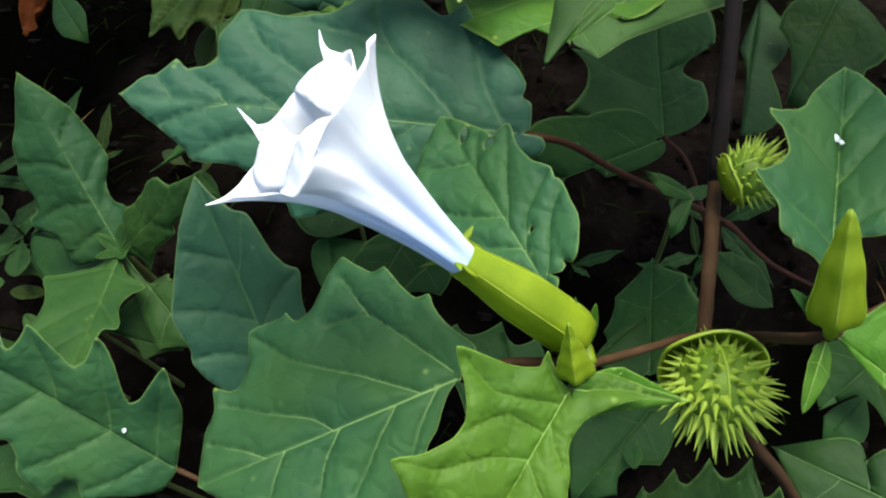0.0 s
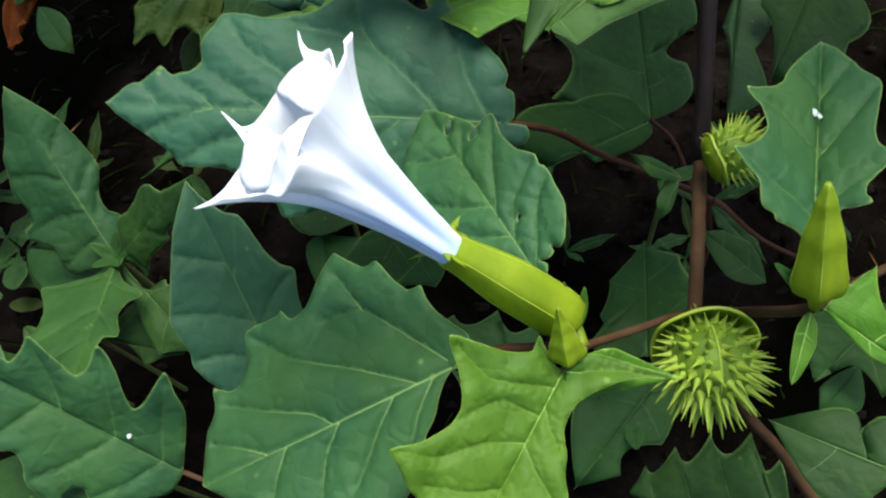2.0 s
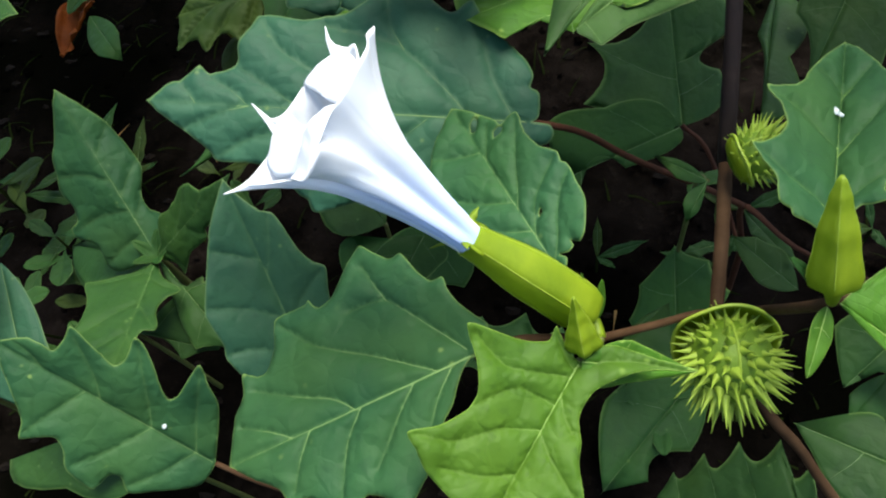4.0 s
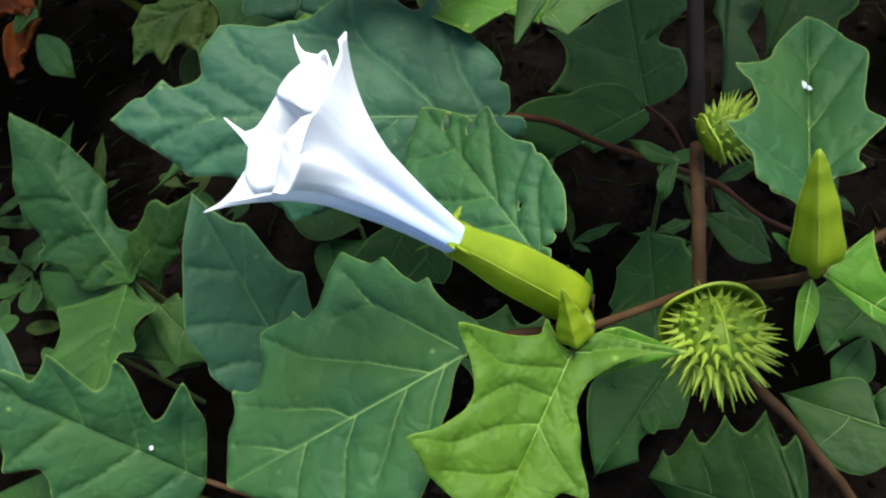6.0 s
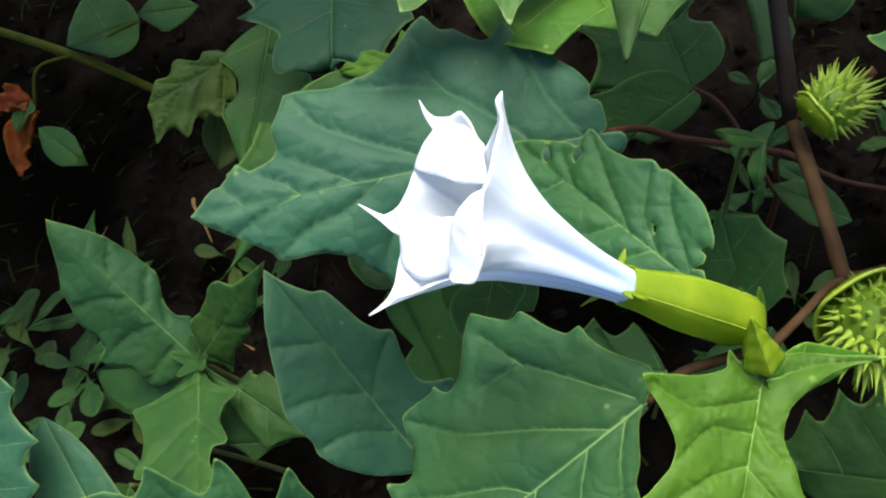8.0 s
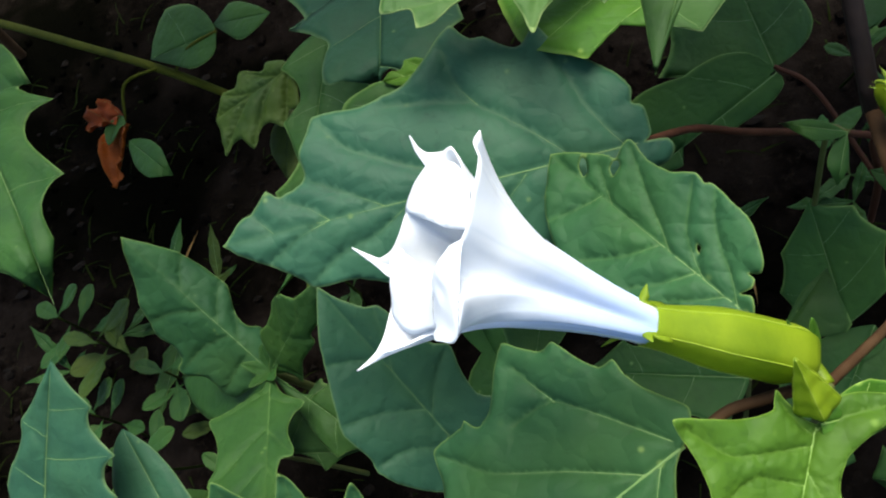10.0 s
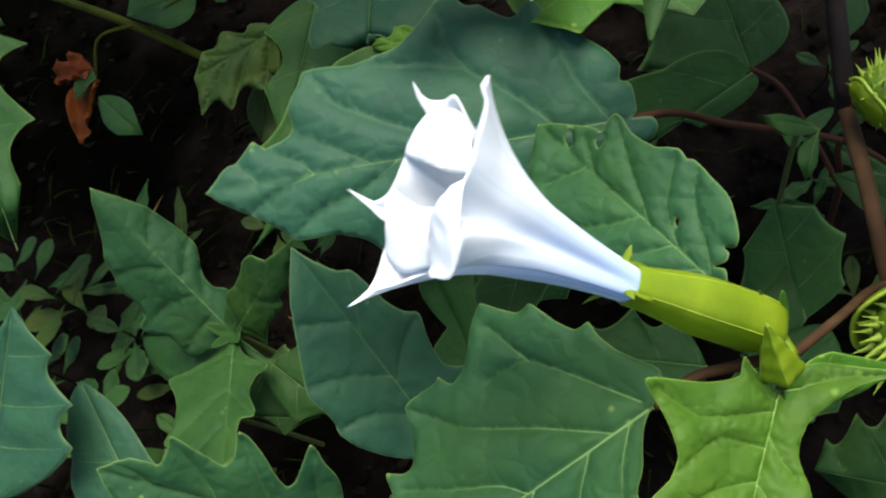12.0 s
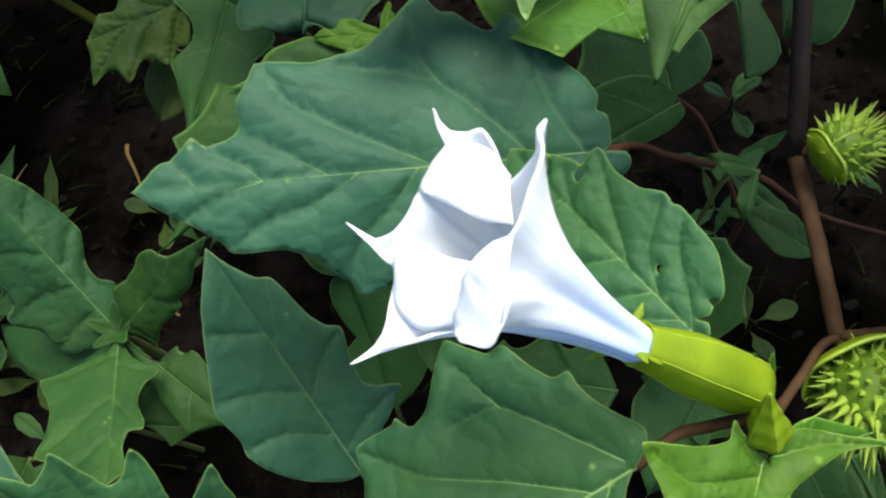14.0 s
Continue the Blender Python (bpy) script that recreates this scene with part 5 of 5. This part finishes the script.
blade(young_plant, LEAF, HEART, (-0.1134, 0.1677, 0.1467), (-0.997, 0.045, 0.059), (0.989, -0.075, -0.131),
      [(0.133, 0.041), (0.182, 0.17), (0.211, 0.268), (0.225, 0.387), (0.365, 0.336), (0.484, 0.308), (0.604, 0.32), (0.711, 0.354), (0.784, 0.273), (0.906, 0.233), (0.97, 0.124)],
      [(0.191, 0.064), (0.268, 0.124), (0.339, 0.214), (0.431, 0.143), (0.537, 0.119), (0.672, 0.158), (0.723, 0.151), (0.724, 0.086), (0.802, 0.064), (0.935, 0.083), (0.98, 0.04)],
      [(0, [(0.16, 0), (0.22, 0.185), (0.235, 0.364)]), (0, [(0.45, 0), (0.60, 0.185), (0.70, 0.333)]), (0, [(0.70, 0), (0.80, 0.12), (0.90, 0.21)]), (1, [(0.22, 0), (0.30, 0.097), (0.335, 0.198)]), (1, [(0.468, 0), (0.6, 0.081), (0.693, 0.143)]), (1, [(0.717, 0), (0.83, 0.045), (0.931, 0.07)])],
      midrib=0.0006, seed=9, quilt=0.016, grid=56, wave=0.02)
leaf(young_plant, LEAF, HEART, (-0.075, 0.185, 0.11), (0.78, 0.61, 0.13), (-0.75, -0.62, -0.25),
     [(0.34, 0.01), (0.47, 0.18), (0.64, 0.17)],
     [(0.27, 0.09), (0.46, 0.14), (0.62, 0.2), (0.75, 0.2), (0.85, 0.1)], veins=0.0005, seed=10)
leaf(young_plant, LEAF, HEART, (-0.186, 0.288, 0.07), (0.45, 0.87, 0.22), (-0.45, -0.87, -0.22),
     [(0.38, 0.06), (0.75, 0.08)],
     [(0.15, 0.21), (0.55, 0.22), (0.77, 0.17)], veins=0, seed=11)
for k in range(5):
    g = k * 1.3
    leaf(young_plant, LEAF, HEART, HEART + Vector((0.011 * math.cos(g), 0.011 * math.sin(g), 0.009)), (-math.sin(g), math.cos(g), 0.2), (math.sin(g), -math.cos(g), 0.2), oval(0.22), oval(0.22), seed=80 + k, quilt=0.03)

# ---- large low plant by the near edge ----
low_plant = thing("thorn_apple_plant", "thorn-apple plant with broad bluish leaves low over the soil", "plant")
stem("main_stem", [(-0.079, 0.160, 0.045), (-0.078, 0.163, 0.02), (-0.075, 0.170, -0.01)], 0.0020, 0.0028, PETIOLE, low_plant)
stem("petiole", [(-0.084, 0.134, 0.108), (-0.070, 0.127, 0.098), (-0.050, 0.121, 0.070), (-0.034, 0.124, -0.01)], 0.0011, 0.0016, BARK, low_plant, 0.1, 16)
for q in ((-0.0295, 0.1457, 0.1309), (-0.013, 0.179, 0.080), (0.002, 0.232, 0.12), (-0.128, 0.208, 0.10), (-0.163, 0.205, 0.10), (-0.157, 0.164, 0.130), (-0.214, 0.190, 0.150), (-0.106, 0.137, 0.120)):
    stem("petiole", [q, (0.96 * q[0] - 0.002, q[1] + 0.004, 0.5 * q[2]), (0.92 * q[0] - 0.004, q[1] + 0.008, -0.01)], 0.0010, 0.0015, PETIOLE, low_plant)
blade(low_plant, LEAF_TEAL, (-0.0295, 0.1457, 0.1309), (-0.0511, 0.2192, 0.1916), (0.94, 0.32, 0.12), (-0.85, -0.5, 0.14),
      [(0.001, 0.04), (0.08, 0.139), (0.169, 0.298), (0.235, 0.223), (0.283, 0.19), (0.383, 0.2), (0.483, 0.232), (0.531, 0.191), (0.6, 0.162), (0.671, 0.149), (0.756, 0.134), (0.789, 0.12), (0.82, 0.081), (0.913, 0.03), (0.97, 0.01)],
      [(0.032, 0.065), (0.11, 0.148), (0.181, 0.206), (0.282, 0.263), (0.363, 0.288), (0.421, 0.276), (0.493, 0.285), (0.559, 0.29), (0.627, 0.259), (0.739, 0.196), (0.869, 0.119)],
      [(0, [(0.10, 0), (0.15, 0.099), (0.175, 0.255)]), (0, [(0.339, 0), (0.427, 0.102), (0.479, 0.206)]), (0, [(0.565, 0), (0.665, 0.053), (0.78, 0.102)]), (1, [(0.18, 0), (0.327, 0.15), (0.371, 0.265)]), (1, [(0.373, 0), (0.489, 0.125), (0.575, 0.266)]), (1, [(0.637, 0), (0.718, 0.097), (0.768, 0.165)])],
      midrib=0.0007, seed=6, quilt=0.018)
spotted_leaf = blade(low_plant, LEAF_BROAD, (-0.084, 0.134, 0.108), (-0.15, 0.1765, 0.1715), (0.75, 0.46, 0.48), (-0.67, -0.7, -0.23),
      [(0.068, 0.124), (0.15, 0.254), (0.233, 0.312), (0.31, 0.366), (0.311, 0.291), (0.304, 0.197), (0.326, 0.159), (0.39, 0.203), (0.474, 0.273), (0.577, 0.321), (0.557, 0.215), (0.579, 0.167), (0.654, 0.184), (0.764, 0.219), (0.802, 0.22), (0.792, 0.159), (0.8, 0.097), (0.856, 0.098), (0.909, 0.085), (0.958, 0.041)],
      [(-0.004, 0.058), (0.013, 0.117), (0.156, 0.216), (0.235, 0.269), (0.297, 0.228), (0.34, 0.243), (0.366, 0.322), (0.494, 0.299), (0.549, 0.235), (0.612, 0.206), (0.71, 0.276), (0.745, 0.212), (0.857, 0.117), (0.938, 0.058)],
      [(0, [(0.094, 0), (0.187, 0.145), (0.284, 0.326)]), (0, [(0.305, 0), (0.422, 0.148), (0.548, 0.285)]), (0, [(0.541, 0), (0.616, 0.078), (0.771, 0.189)]), (0, [(0.792, 0), (0.859, 0.028), (0.941, 0.042)]),
       (1, [(0.096, 0), (0.165, 0.121), (0.244, 0.24)]), (1, [(0.307, 0), (0.391, 0.148), (0.485, 0.271)]), (1, [(0.609, 0), (0.665, 0.126), (0.711, 0.245)])],
      midrib=0.0008, seed=12, quilt=0.018, wave=0.02)
speck(spotted_leaf, (-0.0983, 0.1466, 0.1288), 0.0011, 3)
leaf(low_plant, LEAF, (-0.013, 0.179, 0.08), (-0.015, 0.235, 0.11), (-1., -0.03, -0.01), (1., 0.03, 0.01),
     [(0.3, 0.3), (0.54, 0.07), (0.89, 0.15)],
     [(0.18, 0.3), (0.48, 0.36), (0.8, 0.38), (0.94, 0.18)], veins=0, seed=24)
leaf(low_plant, LEAF, (0.002, 0.232, 0.12), (-0.017, 0.268, 0.12), (-0.87, -0.48, -0.12), (0.87, 0.48, 0.12),
     [(0.23, 0.48), (0.66, 0.53), (0.92, 0.38)],
     [(0.43, 0.29), (0.81, 0.21)], veins=0, seed=27)
leaf(low_plant, LEAF_TEAL, (-0.214, 0.19, 0.15), (-0.164, 0.244, 0.195), (-0.79, 0.59, 0.15), (0.79, -0.59, -0.15),
     [(0.2, 0.2), (0.42, 0.19), (0.55, 0.16), (0.66, 0.15), (0.85, 0.06)],
     [(0.2, 0.26), (0.42, 0.40), (0.52, 0.34), (0.62, 0.37), (0.72, 0.25), (0.82, 0.23), (0.92, 0.09)], veins=0.0007, seed=39, slant=0.3)
leaf(low_plant, LEAF_TEAL, (-0.157, 0.164, 0.13), (-0.166, 0.225, 0.154), (-0.99, -0.14, -0.04), (0.99, 0.14, 0.04),
     [(0.3, 0.33), (0.58, 0.26), (0.86, 0.17)],
     [(-0.0, 0.22), (0.33, 0.18), (0.73, 0.13)], veins=0.0007, seed=40)
leaf(low_plant, LEAF, (-0.128, 0.208, 0.1), (-0.087, 0.191, 0.1), (0.37, 0.9, 0.23), (-0.37, -0.9, -0.23),
     [(0.45, 0.64), (0.58, 0.7), (0.85, 0.57), (0.92, 0.4), (1.0, 0.11)],
     [(0.34, -0.0), (0.62, 0.17), (0.81, 0.06)], veins=0.0004, seed=41)
leaf(low_plant, LEAF, (-0.163, 0.205, 0.1), (-0.186, 0.179, 0.09), (-0.76, 0.63, 0.16), (0.76, -0.63, -0.16),
     [(0.39, 0.89), (1.07, 0.82)],
     [(0.56, 0.56), (0.89, 0.5)], veins=0.0004, seed=42)
leaf(low_plant, LEAF, (-0.106, 0.137, 0.12), (-0.154, 0.155, 0.11), (0.31, 0.92, 0.24), (-0.31, -0.92, -0.24),
     [(0.66, 0.14), (0.95, 0.06)],
     [(0.25, 0.36), (0.81, 0.35), (1.39, 0.4), (1.48, 0.07)], veins=0, seed=47)

edge_plant = thing("thorn_apple_plant", "thorn-apple leaf on a long stalk rising from the soil", "plant")
stem("main_stem", [(-0.211, 0.468, 0.2), (-0.260, 0.480, 0.15), (-0.330, 0.470, -0.01)], 0.0010, 0.0020, PETIOLE, edge_plant)
leaf(edge_plant, LEAF, (-0.211, 0.468, 0.2), (-0.169, 0.28, 0.186), (0.98, 0.21, 0.05), (-0.98, -0.21, -0.05),
     [(0.14, 0.13), (0.38, 0.16), (0.39, 0.15), (0.47, 0.19), (0.53, 0.12), (0.72, 0.14), (0.77, 0.08), (0.9, 0.05)],
     [(0.36, 0.13), (0.65, 0.17), (0.78, 0.13), (0.87, 0.05)], veins=0.0008, seed=38)

# ---- a trailing weed with one withered leaf ----
weed = thing("trailing_weed", "trailing weed stem with one withered orange leaf", "weed")
stem("runner", [(-0.40, 0.80, 0.06), (-0.318, 0.707, 0.072), (-0.230, 0.605, 0.076), (-0.152, 0.518, 0.070), (-0.10, 0.47, 0.03), (-0.08, 0.45, -0.01)], 0.0036, 0.0026, RUNNER, weed, 0.15, 30)
stem("petiole", [(-0.160, 0.527, 0.074), (-0.185, 0.522, 0.080), (-0.199, 0.505, 0.066)], 0.0012, 0.0010, RUNNER, weed)
stem("petiole", [(-0.152, 0.518, 0.070), (-0.130, 0.515, 0.085), (-0.105, 0.509, 0.09)], 0.0010, 0.0012, RUNNER, weed)
leaf(weed, LEAF, (-0.105, 0.509, 0.09), (-0.162, 0.531, 0.08), (0.32, 0.92, 0.24), (-0.32, -0.92, -0.24),
     [(0.3, 0.42), (0.75, 0.54), (0.92, 0.31)],
     [(0.12, 0.31), (0.54, 0.26)], veins=0.0005, seed=43)
leaf(weed, LEAF, (-0.062, 0.485, 0.1), (-0.106, 0.516, 0.09), (0.52, 0.82, 0.21), (-0.52, -0.82, -0.21),
     [(0.56, 0.24), (0.86, 0.21)],
     [(0.31, 0.25), (0.62, 0.21)], veins=0, seed=44)
leaf(weed, LEAF, (-0.199, 0.486, 0.065), (-0.168, 0.43, 0.07), (0.86, 0.49, 0.13), (-0.86, -0.49, -0.13),
     [(0.3, 0.14), (0.66, 0.11)],
     [(0.38, 0.17), (0.79, 0.13)], veins=0.0005, seed=45)
leaf(weed, LEAF_ORANGE, (-0.199, 0.511, 0.066), (-0.234, 0.522, 0.062), (-0.1, 0.8, 0.6), (0.2, -0.8, 0.6),
     [(0.1, 0.3), (0.3, 0.48), (0.5, 0.36), (0.7, 0.44), (0.9, 0.14)], oval(0.42), veins=0.0005, seed=46, wave=0.16)
leaf(weed, LEAF_ORANGE, (-0.202, 0.505, 0.062), (-0.226, 0.470, 0.046), (0.6, -0.2, 0.7), (-0.7, 0.4, 0.6),
     [(0.1, 0.25), (0.3, 0.42), (0.5, 0.26), (0.7, 0.34), (0.9, 0.1)], oval(0.36), veins=0.0005, seed=47, wave=0.18)
leaf(weed, LEAF, (-0.200, 0.508, 0.070), (-0.213, 0.488, 0.068), (0.8, -0.4, 0.2), (-0.8, 0.4, 0.2), oval(0.34), oval(0.30), seed=48, wave=0.10)

# ---- a small forked sprig under the capsule ----
sprig = thing("leafy_sprig", "small green sprig with a forked pair of narrow leaves", "weed")
stem("main_stem", [(0.130, 0.183, 0.185), (0.133, 0.196, 0.165), (0.138, 0.205, 0.10), (0.14, 0.21, -0.01)], 0.0009, 0.0012, PETIOLE, sprig)
leaf(sprig, LEAF, (0.13, 0.183, 0.185), (0.111, 0.19, 0.197), (0.5, 0.84, 0.22), (-0.5, -0.84, -0.22),
     [(0.41, 0.11), (0.77, 0.05)],
     [(0.21, 0.13), (0.64, 0.18)], veins=0.0004, seed=48)
leaf(sprig, LEAF, (0.13, 0.183, 0.185), (0.119, 0.17, 0.18), (-0.8, 0.58, 0.15), (0.8, -0.58, -0.15),
     [(0.37, 0.22), (0.76, 0.17)],
     [(0.48, 0.1), (0.75, 0.1)], veins=0.0003, seed=49)
leaf(sprig, LEAF, (0.132, 0.192, 0.170), (0.150, 0.202, 0.160), (-0.4, 0.9, 0.1), (0.4, -0.9, 0.1), oval(0.13), oval(0.13), seed=90)
leaf(sprig, LEAF, (0.134, 0.198, 0.150), (0.146, 0.218, 0.138), (-0.9, 0.4, 0.1), (0.9, -0.4, 0.1), oval(0.13), oval(0.13), seed=91)


# ---- seedlings, straw and crumbs on the soil ----
def seedling(x, y, height, size, count, seed, material):
    rnd = random.Random(seed)
    ob = thing("seedling", "small weed seedling with rounded leaves on the soil", "seedling", "seedlings on the soil")
    top = Vector((x, y, height))
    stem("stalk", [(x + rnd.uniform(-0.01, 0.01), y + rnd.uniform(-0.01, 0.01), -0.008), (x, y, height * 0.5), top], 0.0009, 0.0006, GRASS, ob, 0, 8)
    for k in range(count):
        g = k * 2.4 + rnd.uniform(-0.3, 0.3)
        foot = top - Vector((0, 0, height * 0.5 * k / count))
        end = foot + Vector((math.cos(g), math.sin(g), rnd.uniform(0.0, 0.5))) * size * rnd.uniform(0.7, 1.1)
        w = rnd.uniform(0.13, 0.21)
        leaf(ob, material, foot, end, (-math.sin(g), math.cos(g), 0.15), (math.sin(g), -math.cos(g), 0.15), [(0.25, 0.04), (0.45, 0.8 * w), (0.6, w), (0.75, w), (0.92, 0.6 * w)][:5], [(0.25, 0.04), (0.45, 0.8 * w), (0.6, w), (0.75, w), (0.92, 0.6 * w)], seed=seed * 7 + k)


for k, (x, y, h, s, c) in enumerate(((-0.235, 0.335, 0.075, 0.035, 7), (-0.255, 0.300, 0.060, 0.030, 6), (-0.200, 0.300, 0.065, 0.032, 6), (-0.185, 0.270, 0.055, 0.034, 5), (-0.230, 0.260, 0.060, 0.036, 5),
                                     (-0.265, 0.370, 0.070, 0.032, 6), (-0.107, 0.339, 0.050, 0.024, 4), (-0.090, 0.318, 0.035, 0.022, 5), (0.225, 0.300, 0.030, 0.024, 4), (0.165, 0.170, 0.040, 0.026, 4),
                                     (0.120, 0.150, 0.040, 0.026, 4), (-0.175, 0.225, 0.060, 0.030, 5), (0.020, 0.260, 0.045, 0.026, 4), (-0.290, 0.250, 0.070, 0.036, 5))):
    seedling(x, y, h, s, c, 100 + k, LEAF_YELLOWED if k % 3 == 0 else LEAF)

# narrow-leaved weeds between the stems
for k, (foot, end) in enumerate((((-0.173, 0.364, 0.03), (-0.169, 0.398, 0.05)),
             ((0.174, 0.224, 0.03), (0.142, 0.235, 0.05)),
             ((0.203, 0.262, 0.02), (0.2, 0.207, 0.04)),
             ((0.112, 0.248, 0.02), (0.139, 0.252, 0.04)),
             ((0.263, 0.231, 0.03), (0.231, 0.233, 0.05)),
             ((0.115, 0.153, 0.03), (0.105, 0.168, 0.05)),
             ((0.181, 0.238, 0.03), (0.15, 0.228, 0.05)),
             ((-0.202, 0.351, 0.03), (-0.191, 0.282, 0.05)),
             ((-0.205, 0.375, 0.04), (-0.166, 0.327, 0.06)),
             ((-0.282, 0.35, 0.04), (-0.294, 0.383, 0.06)))):
    rnd = random.Random(700 + k)
    foot, end = Vector(foot), Vector(end)
    low = thing("low_weed", "low weed with a few narrow dull green leaves", "weed", "weeds on the soil")
    stem("stalk", [(foot.x, foot.y, -0.008), foot * 0.5 + Vector((foot.x, foot.y, 0)) * 0.5, foot], 0.0010, 0.0007, GRASS, low, 0, 8)
    for q in range(3):
        way = Matrix.Rotation((0, 1.5, -1.7)[q] + rnd.uniform(-0.4, 0.4), 3, "Z") @ (end - foot)
        out = way.cross(Vector((0, 0, 1))).normalized()
        leaf(low, LEAF_YELLOWED if (k + q) % 4 == 0 else LEAF, foot, foot + way * (1.0, 0.7, 0.6)[q], out + Vector((0, 0, 0.15)), -out + Vector((0, 0, 0.15)),
             [(0.15, 0.05), (0.35, 0.11), (0.5, 0.105), (0.68, 0.09), (0.85, 0.04)], [(0.15, 0.05), (0.35, 0.10), (0.5, 0.10), (0.68, 0.085), (0.85, 0.04)], veins=0.0004, seed=720 + 3 * k + q, wave=0.04)

straw = part("straw", tube(bmesh.new(), spline([(-0.1255, 0.412, 0.020), (-0.1250, 0.402, 0.024), (-0.1235, 0.390, 0.020), (-0.1240, 0.378, 0.012)], 14), lambda s: 0.0014 * (1 - 0.5 * s), 7, 0.5), STRAW)
tagged(straw, "bent yellow straw lying on the soil", "straw")


def scatter(name, count, seed, material, make, label, category):
    rnd = random.Random(seed)
    bm = bmesh.new()
    for _ in range(count):
        make(bm, rnd)
    tagged(part(name, bm, material, smooth=False), label, category, kind="stuff")


def ground_height(x, y):
    q = Vector((x, y, 0))
    return 0.010 * noise.fractal(q * 9, 1.0, 2.0, 4) + 0.005 * noise.fractal(q * 45, 1.0, 2.0, 3)


def crumb(bm, rnd):
    x, y = rnd.uniform(-0.42, 0.42), rnd.uniform(0.05, 0.75)
    r = rnd.uniform(0.0012, 0.0055) * rnd.uniform(0.5, 1)
    made = bmesh.ops.create_icosphere(bm, subdivisions=1, radius=r)["verts"]
    o = Vector((rnd.random(), rnd.random(), rnd.random())) * 9
    for v in made:
        v.co = v.co * (1 + 0.5 * noise.noise(v.co / r + o)) + Vector((x, y, ground_height(x, y) + 0.3 * r))


def grass_blade(bm, rnd):
    x, y, g = rnd.uniform(-0.40, 0.40), rnd.uniform(0.10, 0.70), rnd.uniform(0, math.tau)
    if noise.noise(Vector((x * 14, y * 14, 3))) < rnd.uniform(-0.5, 0.5):
        return
    size, w = rnd.uniform(0.008, 0.030), rnd.uniform(0.0004, 0.0010)
    d, e = Vector((math.cos(g), math.sin(g), 0)), Vector((-math.sin(g), math.cos(g), 0))
    z, up = ground_height(x, y), rnd.uniform(0.1, 0.9)
    last = None
    for k in range(5):
        s = k / 4
        q = Vector((x, y, z)) + d * size * s + Vector((0, 0, 1)) * up * size * (s - 0.75 * s * s)
        pair = (bm.verts.new(q - e * w * (1 - s)), bm.verts.new(q + e * w * (1 - s) + Vector((0, 0, 0.0004))))
        if last:
            bm.faces.new((last[0], last[1], pair[1], pair[0]))
        last = pair


scatter("soil_crumbs", 900, 21, SOIL, crumb, "loose crumbs and clods of soil, plant shade put into their dark colour", "soil")
scatter("dead_grass", 30, 22, STRAW, grass_blade, "short bits of dry dead grass on the soil", "dead grass")
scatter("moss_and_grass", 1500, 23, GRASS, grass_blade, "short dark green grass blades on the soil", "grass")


def flake(bm, rnd):
    x, y, g = rnd.uniform(-0.40, 0.40), rnd.uniform(0.08, 0.72), rnd.uniform(0, math.tau)
    r, z = rnd.uniform(0.002, 0.007), ground_height(x, y) + 0.002
    ring = []
    for k in range(6):
        a = g + k * math.tau / 6
        s = r * rnd.uniform(0.5, 1.1)
        ring.append(bm.verts.new((x + s * math.cos(a), y + 0.6 * s * math.sin(a), z + rnd.uniform(-0.001, 0.002))))
    top = bm.verts.new((x, y, z + 0.0015))
    for k in range(6):
        bm.faces.new((ring[k], ring[(k + 1) % 6], top))


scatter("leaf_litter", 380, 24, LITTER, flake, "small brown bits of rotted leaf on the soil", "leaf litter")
